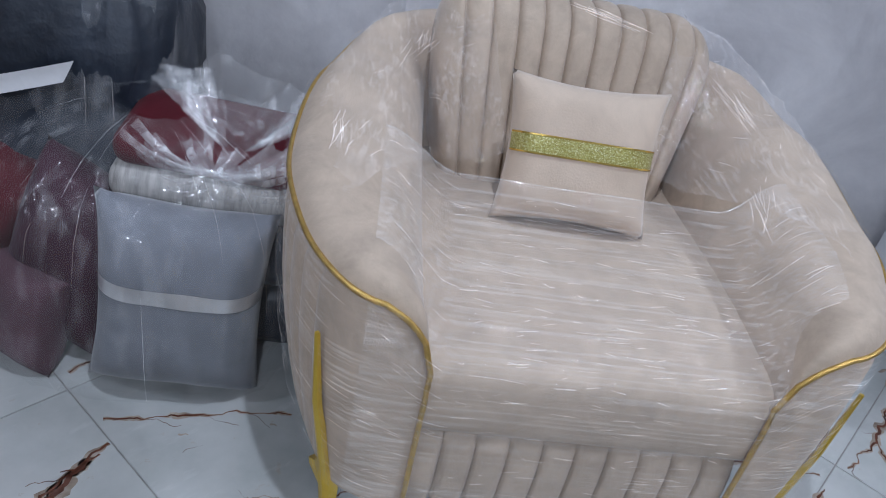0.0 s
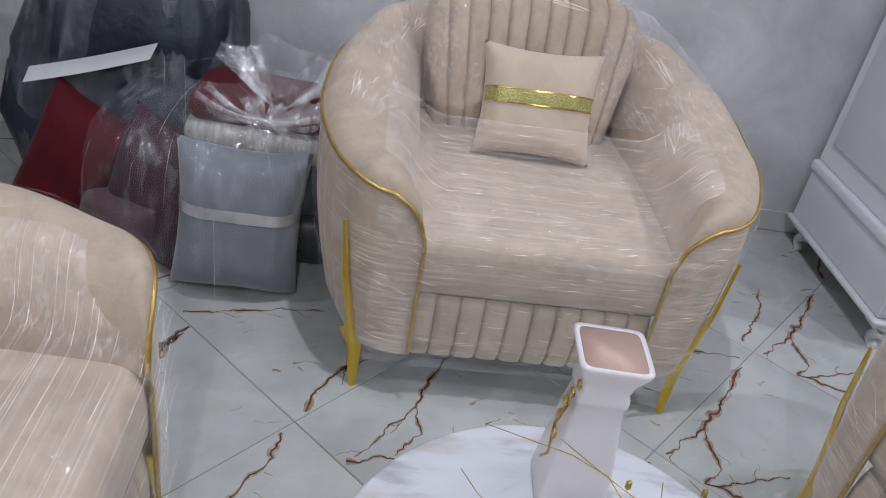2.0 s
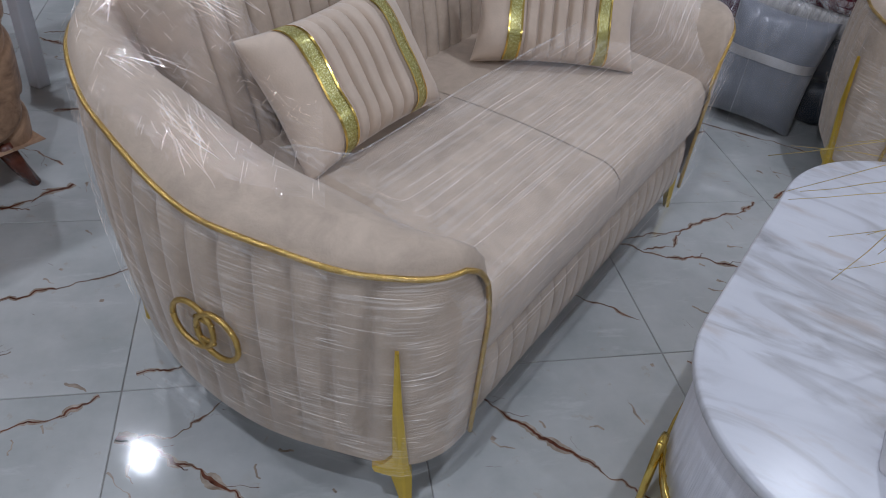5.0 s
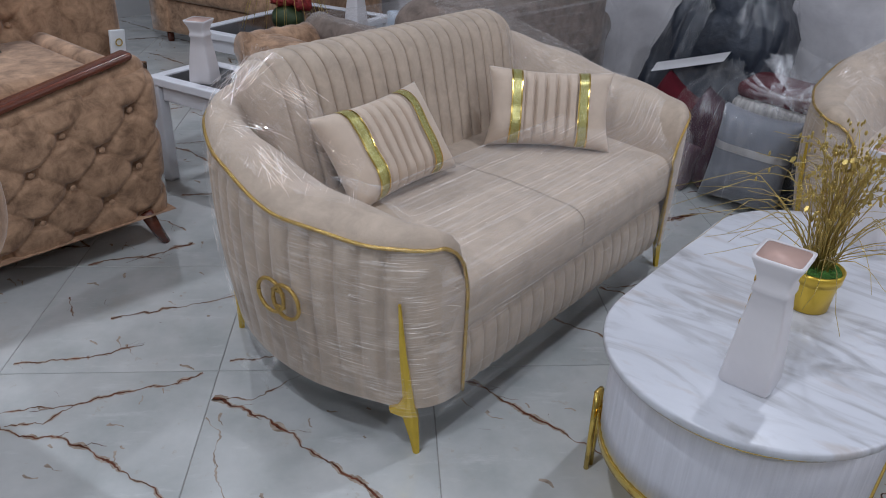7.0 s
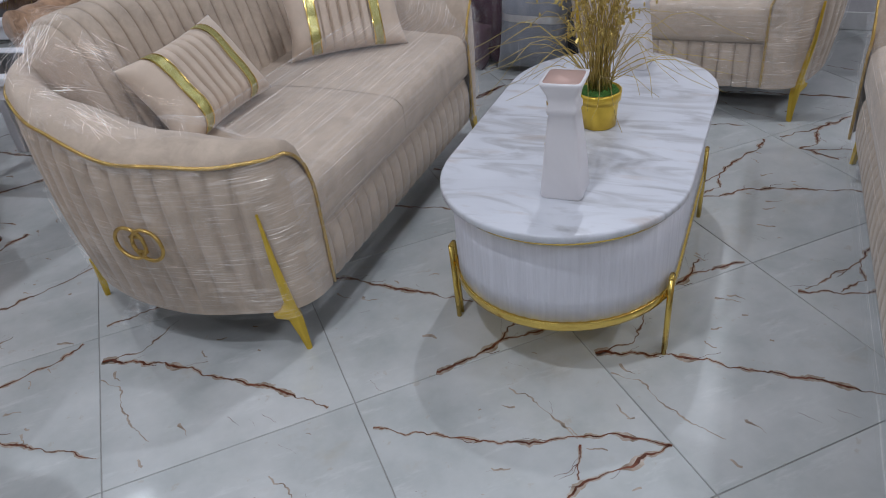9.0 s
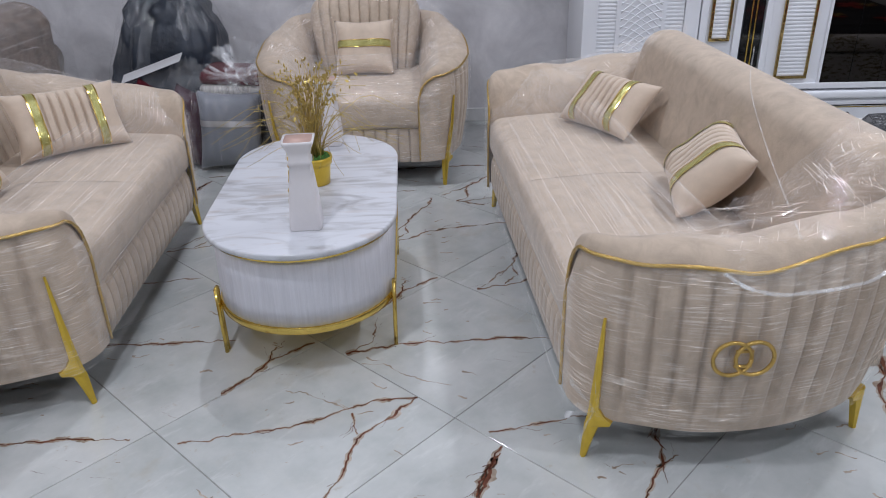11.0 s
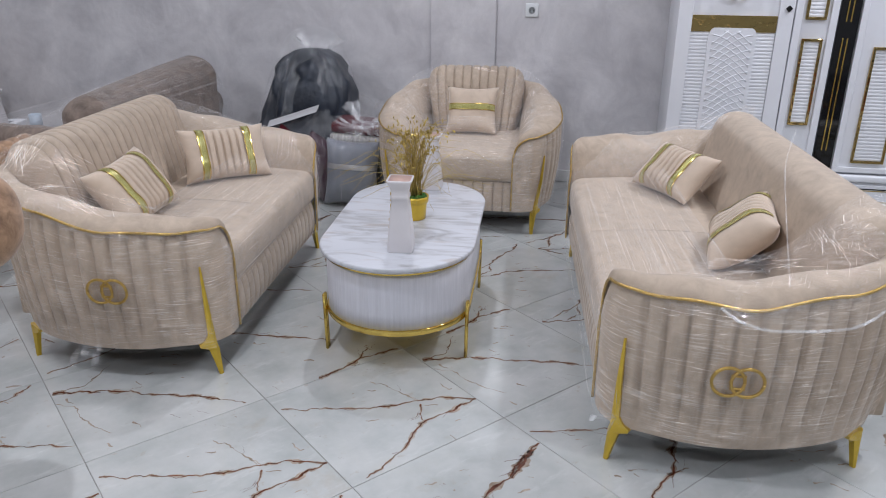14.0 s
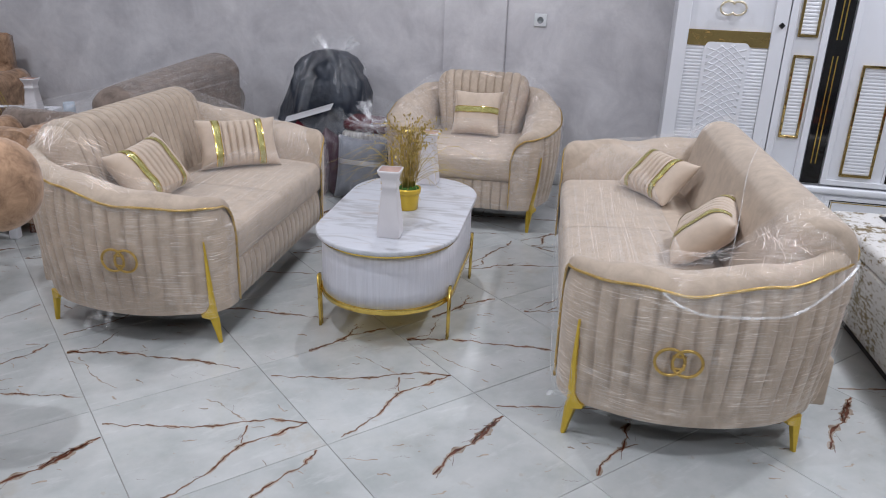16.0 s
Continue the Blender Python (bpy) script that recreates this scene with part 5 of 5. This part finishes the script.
for k in range(9):
    fx, fy = 0.32 + 0.36 * (k % 4) + rf.uniform(-0.06, 0.06), 0.45 - 0.42 * (k // 4) + rf.uniform(-0.1, 0.1)
    for mtl, n, r in ((REDFL, 6, 0.15), (GOLDFL, 5, 0.07)):
        fb2 = bmesh.new()
        for j in range(n):
            a = 2 * math.pi * j / n + rf.uniform(0, 1)
            vs = []
            for q in range(10):
                b2 = 2 * math.pi * q / 10
                px, py = r * 0.55 + r * 0.5 * math.cos(b2), r * 0.25 * math.sin(b2) * rf.uniform(0.7, 1.2)
                X2, Y2 = fx + px * math.cos(a) - py * math.sin(a) + (0.08 if mtl is GOLDFL else 0), fy + px * math.sin(a) + py * math.cos(a)
                X2, Y2 = min(1.62, max(0.19, X2)), min(0.76, max(-1.18, Y2))
                vs.append(fb2.verts.new((X2, Y2, 0.0515 + 0.0006 * j + (0.004 if mtl is GOLDFL else 0))))
            fb2.faces.new(vs)
        part("flower_print", fb2, mtl, spread, "printed red flower" if mtl is REDFL else "printed gold leaf", smooth=False)


# ---- brown seating and side tables behind ----
def tufted(x0, x1, z0, z1, y, thick, nx, nz, mtl, root, name="tufted_panel", bow=0.0, topr=0.10):
    """A buttoned panel whose face looks along -y; diamonds between the buttons."""
    rows = []
    NX, NZ = nx * 12, nz * 12
    for i in range(NX + 1):
        row = []
        for j in range(NZ + 1):
            a, b = i / 12, j / 12
            best = 9
            for ci in (math.floor(a), math.ceil(a)):
                for cj in (math.floor(b), math.ceil(b)):
                    if (ci + cj) % 2 == 1:
                        best = min(best, math.hypot(a - ci, b - cj))
            d1 = abs(((a + b - 1) / 2) % 1 - 0.5) * 2
            d2 = abs(((a - b - 1) / 2) % 1 - 0.5) * 2
            crease = max(math.exp(-((1 - d1) / 0.10) ** 2), math.exp(-((1 - d2) / 0.10) ** 2))
            dep = 0.032 * math.exp(-(best / 0.22) ** 2) + 0.015 * crease * math.exp(-(best / 0.9) ** 2)
            t = j / NZ
            edge = max(0, (t - 0.88) / 0.12)
            u = 2 * i / NX - 1
            ue = max(0, (abs(u) - 0.9) / 0.1)
            row.append((x0 + (x1 - x0) * i / NX, y + dep + topr * 0.35 * edge ** 2 + 0.05 * ue ** 2 + bow * (1 - t) ** 2 * 0.06, z0 + (z1 - z0) * t))
        row.append((x0 + (x1 - x0) * i / NX, y + thick * 0.6, z1 + 0.008))
        row.append((x0 + (x1 - x0) * i / NX, y + thick, z1 - 0.02))
        row.append((x0 + (x1 - x0) * i / NX, y + thick, z0))
        row.append((x0 + (x1 - x0) * i / NX, y + 0.02, z0))
        rows.append(row)
    b = sheet(rows, cap=True)
    ob = part(name, b, mtl, root, "deep-buttoned brown suede")
    for i in range(1, nx):
        for j in range(1, nz):
            if (i + j) % 2 == 1:
                s = bmesh.new()
                bmesh.ops.create_icosphere(s, subdivisions=2, radius=0.011)
                bmesh.ops.transform(s, matrix=Matrix.Translation((x0 + (x1 - x0) * i / nx, y + 0.021, z0 + (z1 - z0) * j / nz)) @ Matrix.Diagonal((1, 0.5, 1, 1)), verts=s.verts)
                part("button", s, mtl, ob)
    return ob


# side of a buttoned sofa: local -y looks to world +x
cs = thing("chesterfield_sofa", pose(-1.365, -0.235, 0, 0, 0, 92), "brown suede buttoned sofa with polished wooden arm trim", "sofa")
tufted(-0.75, 0.40, 0.115, 0.615, 0.0, 0.13, 10, 5, BROWN, cs, bow=0.6)
part("arm_roll", rbox(-0.74, 0.39, 0.05, 0.20, 0.56, 0.66, 0.05, 5), BROWN, cs)
wt = rbox(-0.70, 0.34, 0.045, 0.115, 0.657, 0.682, 0.012, 4)
part("arm_trim", wt, WOODD, cs, "glossy red-brown wooden arm trim")
part("seat_cushion", rbox(-0.74, 0.34, 0.205, 0.85, 0.30, 0.62, 0.07, 5), BROWN, cs, "thick brown suede cushion")
part("frame", rbox(-0.73, 0.36, 0.06, 0.85, 0.105, 0.295, 0.02, 2), BROWN, cs)
part("back", rbox(0.30, 0.392, 0.10, 0.85, 0.13, 0.64, 0.045, 5), BROWN, cs)
for lx, ly, ox in ((0.30, 0.06, 0.05), (-0.66, 0.06, -0.05), (0.30, 0.78, 0.05), (-0.66, 0.78, -0.05)):
    part("leg", tube([(lx + ox, ly - 0.02, 0.0), (lx + ox * 0.5, ly - 0.01, 0.06), (lx, ly, 0.135)], 0.026, 10, taper=lambda t: 0.6 + 0.4 * t), WOODD, cs, "splayed dark wooden leg")
for ob in cs.children_recursive:
    if ob.name.split(".")[0] in ("tufted_panel", "arm_roll", "arm_trim", "button"):
        for v in ob.data.vertices:
            v.co.z += 0.22 * (v.co.x - 0.30) * min(1.0, max(0.0, (v.co.z - 0.2) / 0.45)) + 0.012
c2 = thing("chesterfield_armchair", pose(-2.15, -0.05, 0, 0, 0, 96), "tall brown suede buttoned armchair with rounded back", "armchair")
tufted(-0.70, 0.28, 0.30, 0.93, 0.0, 0.16, 8, 5, BROWN, c2)
part("back", rbox(0.20, 0.50, -0.03, 0.22, 0.28, 0.90, 0.11, 7), BROWN, c2, "rounded smooth brown suede wing")
part("base", rbox(-0.70, 0.48, 0.02, 0.75, 0.06, 0.295, 0.03, 3), BROWN, c2)
part("foot", rbox(-0.68, 0.46, 0.05, 0.72, 0.002, 0.0595, 0.005, 1), WOODD, c2)
tg = thing("price_tag", pose(-2.122, 0.36, 0.52, 0, 5, 96), "white card tag with a brass ring on the brown chair", "tag")
part("card", rbox(-0.035, 0.035, -0.006, 0.006, -0.10, 0.10, 0.005, 2), PLASTIC, tg)
tr = [Vector((0.014 * math.cos(a), -0.012, 0.05 + 0.014 * math.sin(a))) for a in [2 * math.pi * k / 16 for k in range(17)]]
part("ring", tube(tr, 0.0025, 6), GOLD, tg, "small brass ring")
pillow("throw_pillow", pose(-1.98, -0.32, 0.622, -30, 0, 96), 0.42, 0.20, 0.14, "dark brown velvet cushion on the buttoned sofa", DARKPIL, "plain")


def side_table(m, w, d, h, label):
    t = thing("side_table", m, label, "side table", "side tables")
    fb2 = rbox(-w / 2, w / 2, -d / 2, -d / 2 + 0.05, h - 0.035, h, 0.005, 2)
    rbox(-w / 2, w / 2, d / 2 - 0.05, d / 2, h - 0.035, h, 0.005, 2, fb2)
    rbox(-w / 2, -w / 2 + 0.05, -d / 2 + 0.051, d / 2 - 0.051, h - 0.035, h, 0.005, 2, fb2)
    rbox(w / 2 - 0.05, w / 2, -d / 2 + 0.051, d / 2 - 0.051, h - 0.035, h, 0.005, 2, fb2)
    part("top_frame", fb2, LACQ, t, smooth=False)
    part("glass_top", rbox(-w / 2 + 0.051, w / 2 - 0.051, -d / 2 + 0.051, d / 2 - 0.051, h - 0.02, h - 0.006, 0.001, 1), BLACKG, t, "black glass inset", smooth=False)
    for sx in (-1, 1):
        part("apron", rbox(sx * (w / 2 - 0.03) - 0.008, sx * (w / 2 - 0.03) + 0.008, -d / 2 + 0.06, d / 2 - 0.06, h - 0.10, h - 0.0355, 0.003, 1), LACQ, t, smooth=False)
        part("apron", rbox(-w / 2 + 0.06, w / 2 - 0.06, sx * (d / 2 - 0.03) - 0.008, sx * (d / 2 - 0.03) + 0.008, h - 0.10, h - 0.0355, 0.003, 1), LACQ, t, smooth=False)
        for sy in (-1, 1):
            part("leg", rbox(sx * (w / 2 - 0.03) - 0.024, sx * (w / 2 - 0.03) + 0.024, sy * (d / 2 - 0.03) - 0.024, sy * (d / 2 - 0.03) + 0.024, 0.0, h - 0.0355, 0.006, 2), LACQ, t, smooth=False)
    return t


side_table(pose(-1.78, 0.60, 0, 0, 0, 12), 0.44, 0.34, 0.46, "small white side table with a black glass top")
vase(pose(-1.76, 0.54, 0.4545, 0, 0, 30), "tall white square-necked ceramic vase on a white side table")
side_table(pose(-2.44, 1.50, 0, 0, 0, 14), 0.62, 0.95, 0.46, "long white coffee table with a black glass top")
vase(pose(-2.20, 1.72, 0.4545, 0, 0, 10), "white square-necked ceramic vase on the long table")
cup = thing("candle_jar", pose(-2.05, 1.86, 0.4605), "small pale blue jar on the table edge", "jar")
part("jar", lathe([(0.035, 0), (0.037, 0.004), (0.037, 0.07), (0.034, 0.071), (0.033, 0.02)], 28), mat("pale_blue_glaze", (0.45, 0.52, 0.60), 0.3, var=0.1), cup)

# flower arrangement
fl = thing("flower_arrangement", pose(-2.32, 1.36, 0.4545), "dark green pot of red flowers with drooping gold strands", "plant")
part("pot", lumpy(0.085, 0.085, 0.065, 0.08, 2, 1.5, 3), mat("dark_green_pot", (0.03, 0.05, 0.015), 0.6, var=0.4, scale=20), fl).location.z = 0.062
rr2 = random.Random(8)
REDFLOWER = mat("red_petals", (0.26, 0.02, 0.02), 0.6, var=0.35, scale=30)
for k in range(12):
    a = rr2.uniform(0, 6.28)
    q = rr2.uniform(0.02, 0.11)
    b2 = lumpy(0.034, 0.034, 0.028, 0.45, 3.2, k * 2.1, 3)
    bmesh.ops.transform(b2, matrix=Matrix.Translation((q * math.cos(a), q * math.sin(a), 0.15 - q * 0.35 + rr2.uniform(0, 0.03))), verts=b2.verts)
    part("blossom", b2, REDFLOWER, fl, "red ruffled blossom")
gs = bmesh.new()
for k in range(26):
    a = rr2.uniform(0, 6.28)
    R = rr2.uniform(0.10, 0.24)
    tube([(math.cos(a) * R * t, math.sin(a) * R * t, 0.15 + 0.16 * math.sin(math.pi * t * 0.95) - 0.16 * t * t) for t in [i / 8 for i in range(9)]], 0.0014, 4, gs)
tagged(part("strands", gs, GRASSG, fl, "drooping golden strands"), kind="stuff")


def plain_sofa(m, w, d, h, mtl, label, rolled=True, film=False, arm_h=0.6):
    r = thing("sofa", m, label, "sofa", "brown seating")
    part("base", rbox(-w / 2 + 0.02, w / 2 - 0.02, 0.03, d - 0.02, 0.07, 0.30, 0.03, 3), mtl, r)
    part("seat_cushion", rbox(-w / 2 + 0.17, w / 2 - 0.17, 0.0, d - 0.22, 0.305, 0.45, 0.05, 4), mtl, r)
    if film:
        bk = rbox(-w / 2 + 0.04, w / 2 - 0.04, d - 0.30, d - 0.01, 0.31, h, 0.13, 8)
        bmesh.ops.subdivide_edges(bk, edges=bk.edges[:], cuts=2, use_grid_fill=True)
        for v in bk.verts:
            v.co.z -= 0.10 * smooth01((v.co.z - 0.5) / 0.3) * (v.co.x / w + 0.5) ** 1.5 - 0.012 * noise.noise(v.co * 9)
            v.co.y += 0.012 * noise.noise(v.co * 8 + Vector((3, 0, 0)))
        part("backrest", bk, mtl, r, "padded taupe backrest under film")
    else:
        tufted(-w / 2 + 0.10, w / 2 - 0.10, 0.40, h, d - 0.24, 0.2, max(4, int(w / 0.16)), 4, mtl, r, "backrest")
    for sx in (-1, 1):
        x = sx * (w / 2 - 0.09)
        arm = bmesh.new()
        rows = []
        for i in range(15):
            y = 0.0 + (d - 0.06) * i / 14
            ring = []
            tk = 0.008 * abs(math.sin(i * math.pi / 3.5))
            for k in range(20):
                a = 2 * math.pi * k / 20
                rad = 0.105 - tk
                px, pz = math.cos(a) * rad, math.sin(a) * rad
                if math.sin(a) < -0.25:
                    px, pz = math.copysign(0.075, math.cos(a)), -(arm_h - 0.11 - 0.08) * min(1, (-math.sin(a) - 0.25) / 0.5)
                ring.append((x + px, y, arm_h - 0.105 + pz))
            rows.append(ring)
        part("arm", sheet(rows, closed=True, cap=True), mtl, r, "rolled suede arm")
    for sx in (-1, 1):
        for y in (0.08, d - 0.1):
            part("foot", tube([(sx * (w / 2 - 0.1), y, 0.0), (sx * (w / 2 - 0.1), y, 0.075)], 0.025, 10), WOODD, r)
    if film:
        rows = []
        for i in range(33):
            x = -w / 2 - 0.012 + (w + 0.024) * i / 32
            f = smooth01(min(i, 32 - i) / 5)
            sag = 0.10 * (i / 32) ** 1.5
            tops = [arm_h + 0.01 + f * (z - sag - arm_h) for z in (h - 0.05, h + 0.008, h - 0.03)]
            rows.append([Vector((x, y, z + 0.006 * noise.noise(Vector((x * 7, y * 9, z * 6))))) for y, z in ((-0.02, 0.08), (-0.025, 0.30), (-0.02, 0.46), (0.05, arm_h + 0.01), (0.35, arm_h + 0.01), (d - 0.30, tops[0]), (d - 0.15, tops[1]), (d - 0.02, tops[2]), (d + 0.008, h - 0.28), (d + 0.005, 0.08))])
        drawn_glints(rows, r, 90, 0.3, 0.0012, 31)
        part("film_wrap", sheet(rows), FILM_SEAT, r, "clear stretch film wound round the sofa").visible_shadow = False
    return r


plain_sofa(pose(-1.98, 1.93, 0, 0, 0, -93), 1.40, 0.85, 0.84, BROWNGREY, "taupe suede sofa wrapped in clear film along the wall", film=True)
plain_sofa(pose(-1.76, 1.19, 0, 0, 0, 180), 0.52, 0.40, 0.56, BROWN, "brown suede rolled-arm seat behind the beige sofa", arm_h=0.58)
plain_sofa(pose(-3.6, 1.75, 0, 0, 0, 12), 1.5, 0.85, 0.86, BROWN, "brown suede sofa with rolled arms against the wall")
nb = thing("armchair", pose(-0.375, -0.869, 0, 0, 0, 10), "brown suede armchair with rolled top back", "armchair")
part("back_roll", rbox(-0.30, 0.36, -0.12, 0.12, 0.752, 1.012, 0.125, 8), BROWN, nb, "fat rolled suede top")
part("back", rbox(-0.28, 0.02, -0.06, 0.06, 0.30, 0.812, 0.03, 3), BROWN, nb)
part("seat", rbox(-0.28, 0.04, -0.32, -0.07, 0.14, 0.40, 0.06, 5), BROWN, nb)
for lx, ly in ((-0.22, -0.27), (0.0, -0.27), (-0.22, -0.12), (0.0, -0.12)):
    part("leg", tube([(lx, ly, 0), (lx, ly, 0.145)], 0.022, 10), WOODD, nb, "dark wooden leg")

# ---- floor tiles ----
TA = TILE_TURN
te1, te2 = Vector((math.cos(TA), math.sin(TA), 0)), Vector((math.sin(TA), -math.cos(TA), 0))
tb = rbox(-0.2988, 0.2988, -0.2988, 0.2988, -0.012, 0.0, 0.0012, 1)
plain = bpy.data.meshes.new("tile_blank")
tb.to_mesh(plain)
tb.free()


# printed faces of the tiles: strokes of (strength, turning points), lying along the tile's edges
FACES = {
    "fork": [(1.0, (0.298, -0.153), (0.15, -0.157), (0.055, -0.157), (-0.08, -0.242), (-0.25, -0.29)),
             (0.75, (0.298, -0.153), (0.2, -0.064), (0.1, -0.03), (0.02, -0.01), (-0.09, 0.063), (-0.29, 0.205)),
             (0.6, (0.122, -0.062), (0.062, -0.148)), (0.3, (0.117, 0.0), (0.095, 0.097), (0.058, 0.178))],
    "long": [(1.1, (-0.293, 0.18), (-0.21, 0.142), (-0.09, 0.05), (0.03, -0.07), (0.12, -0.145), (0.24, -0.29)),
             (0.7, (-0.293, 0.18), (-0.19, 0.168), (-0.097, 0.252)), (0.3, (-0.297, 0.102), (-0.25, 0.05), (-0.246, -0.05), (-0.188, -0.197))],
    "split": [(0.8, (0.257, 0.292), (0.2, 0.245), (0.075, 0.215), (-0.05, 0.16), (-0.27, 0.135)),
              (0.9, (-0.285, 0.14), (-0.14, 0.045), (-0.03, 0.035), (0.1, -0.045), (0.295, -0.19)), (0.5, (-0.05, 0.16), (-0.1, 0.09), (-0.2, 0.085))],
    "knot": [(0.9, (0.2, 0.293), (0.04, 0.27), (-0.13, 0.252), (-0.293, 0.275)), (0.8, (-0.128, 0.25), (-0.225, 0.16), (-0.293, 0.168), (-0.24, 0.03)),
             (0.7, (-0.28, 0.145), (-0.1, 0.035))],
    "bar": [(0.9, (-0.25, 0.27), (-0.172, 0.221), (-0.067, 0.105), (0.0, 0.05), (0.123, -0.079)), (1.1, (-0.08, -0.293), (0.03, -0.288), (0.12, -0.258), (0.29, -0.29)),
            (0.6, (0.12, -0.258), (0.19, -0.205))],
    "pair": [(0.7, (-0.285, 0.187), (-0.14, 0.09), (-0.04, 0.02), (0.016, -0.03)), (1.2, (0.06, -0.125), (-0.08, -0.232), (-0.2, -0.252), (-0.27, -0.293)), (0.4, (-0.08, -0.232), (-0.02, -0.25))],
    "thick": [(1.7, (0.295, 0.125), (0.21, 0.098), (0.15, 0.062), (0.03, 0.048), (-0.1, -0.015)), (1.0, (0.27, 0.112), (0.15, 0.085), (0.1, 0.052)), (0.3, (-0.292, 0.207), (-0.197, 0.138))],
    "twin": [(0.8, (-0.278, -0.255), (-0.078, -0.229), (0.063, -0.164)), (0.7, (-0.082, -0.027), (0.172, 0.055), (0.295, 0.109)), (0.4, (-0.25, 0.1), (-0.2, -0.02))],
}
LAID = {(0, 0): "fork", (-1, 0): "fork", (-1, -1): "long", (1, 0): "long", (1, -2): "split", (2, -2): "split", (2, -1): "split", (-2, -1): "split", (-1, 1): "split",
        (3, -1): "knot", (4, -1): "knot", (0, -1): "bar", (1, 1): "pair", (2, -3): "pair", (0, 1): "thick", (1, -3): "thick", (2, 2): "thick", (-2, -2): "twin", (-3, -2): "long"}


def stroke(rv, strength, corners):
    """A printed crack: it wanders jaggedly from corner to corner, swells and thins."""
    pts, wid = [], []
    ph = rv.uniform(0, 40)
    corners = [Vector((x, y, 0)) for x, y in corners]
    total = sum((b - a).length for a, b in zip(corners, corners[1:]))
    gone = 0.0
    for a, b in zip(corners, corners[1:]):
        d = (b - a).normalized()
        side = Vector((-d.y, d.x, 0))
        n = max(2, round((b - a).length / 0.007))
        for k in range(n):
            t = k / n
            s = gone + (b - a).length * t
            calm = math.sin(math.pi * t) ** 0.5
            wander = 0.013 * noise.noise(Vector((ph, s * 22, 0))) + 0.006 * noise.noise(Vector((ph + 5, s * 75, 0)))
            q = a.lerp(b, t) + side * (wander * calm + rv.uniform(-0.0011, 0.0011))
            pts.append(Vector((max(-0.297, min(0.297, q.x)), max(-0.297, min(0.297, q.y)), 0)))
            swell = max(0.0, noise.noise(Vector((ph + 9, s * 16, 0))) + 0.35)
            wid.append(strength * 0.0031 * (0.35 + 1.3 * swell * rv.uniform(0.75, 1.2)) * (1.0 - 0.55 * (s / total) ** 2))
        gone += (b - a).length
    return pts, wid


def veined_tile(face, seed):
    rv = random.Random(seed)
    me = plain.copy()
    me.name = "tile"
    b = bmesh.new()
    b.from_mesh(me)
    strands = []
    for strength, *corners in FACES[face]:
        pts, wid = stroke(rv, strength, corners)
        strands.append((pts, wid, strength))
        for _ in range(3 if strength > 0.5 else 1):
            k = rv.randrange(2, len(pts) - 2)
            d = (pts[k + 1] - pts[k - 1]).normalized()
            a = math.atan2(d.y, d.x) + rv.choice((-1, 1)) * rv.uniform(0.25, 0.7)
            end = pts[k] + rv.uniform(0.03, 0.08) * Vector((math.cos(a), math.sin(a), 0))
            strands.append((*stroke(rv, strength * 0.35, [pts[k].xy, end.xy]), 0.2))
    for k in range(16):
        x, y, a = rv.uniform(-0.27, 0.27), rv.uniform(-0.27, 0.27), -TA + rv.uniform(-0.7, 0.7)
        L = rv.uniform(0.012, 0.07)
        strands.append((*stroke(rv, 0.4 if k % 4 else 0.16, [(x, y), (x + L * math.cos(a), y + L * math.sin(a))]), 0.3 if k % 4 else 0.1))
    for lift, grow, idx in ((0.0003, 2.8, 2), (0.0006, 1.0, 1)):
        for pts, wid, strength in strands:
            if (idx == 1 and strength == 0.3) or (idx == 2 and strength < 0.25):
                continue
            prev = None
            for k, q in enumerate(pts):
                d = (pts[min(k + 1, len(pts) - 1)] - pts[max(k - 1, 0)]).normalized()
                s = Vector((-d.y, d.x, 0)) * wid[k] * grow * (1.0 if idx == 1 else 0.5 + 0.8 * abs(math.sin(k * 0.31 + seed)))
                cur = [b.verts.new(q + s + Vector((0, 0, lift))), b.verts.new(q - s + Vector((0, 0, lift)))]
                if prev:
                    f = b.faces.new((prev[0], prev[1], cur[1], cur[0]))
                    f.material_index = idx
                prev = cur
    b.normal_update()
    for f in b.faces:
        if f.material_index and f.normal.z < 0:
            f.normal_flip()
    b.to_mesh(me)
    b.free()
    for mm in (TILE, VEIN, VEIN_HALO):
        me.materials.append(mm)
    return me


tile_meshes = {face: veined_tile(face, k) for k, face in enumerate(FACES)}
order = list(FACES)
O = Vector((0.239, -0.127, 0))
for i in range(-16, 17):
    for j in range(-16, 17):
        c = O + 0.6 * (i + 0.5) * te1 + 0.6 * (j + 0.5) * te2
        if W - 0.2 < c.x < E + 0.1 and -4.9 < c.y < N + 0.3:
            ob = new("tile", tile_meshes[LAID.get((i, j), order[(i * 5 + j * 3 + (i * j) % 3) % 8])])
            ob.matrix_basis = Matrix.Translation(c) @ Matrix.Rotation(TA, 4, "Z")
            ob.parent = floor
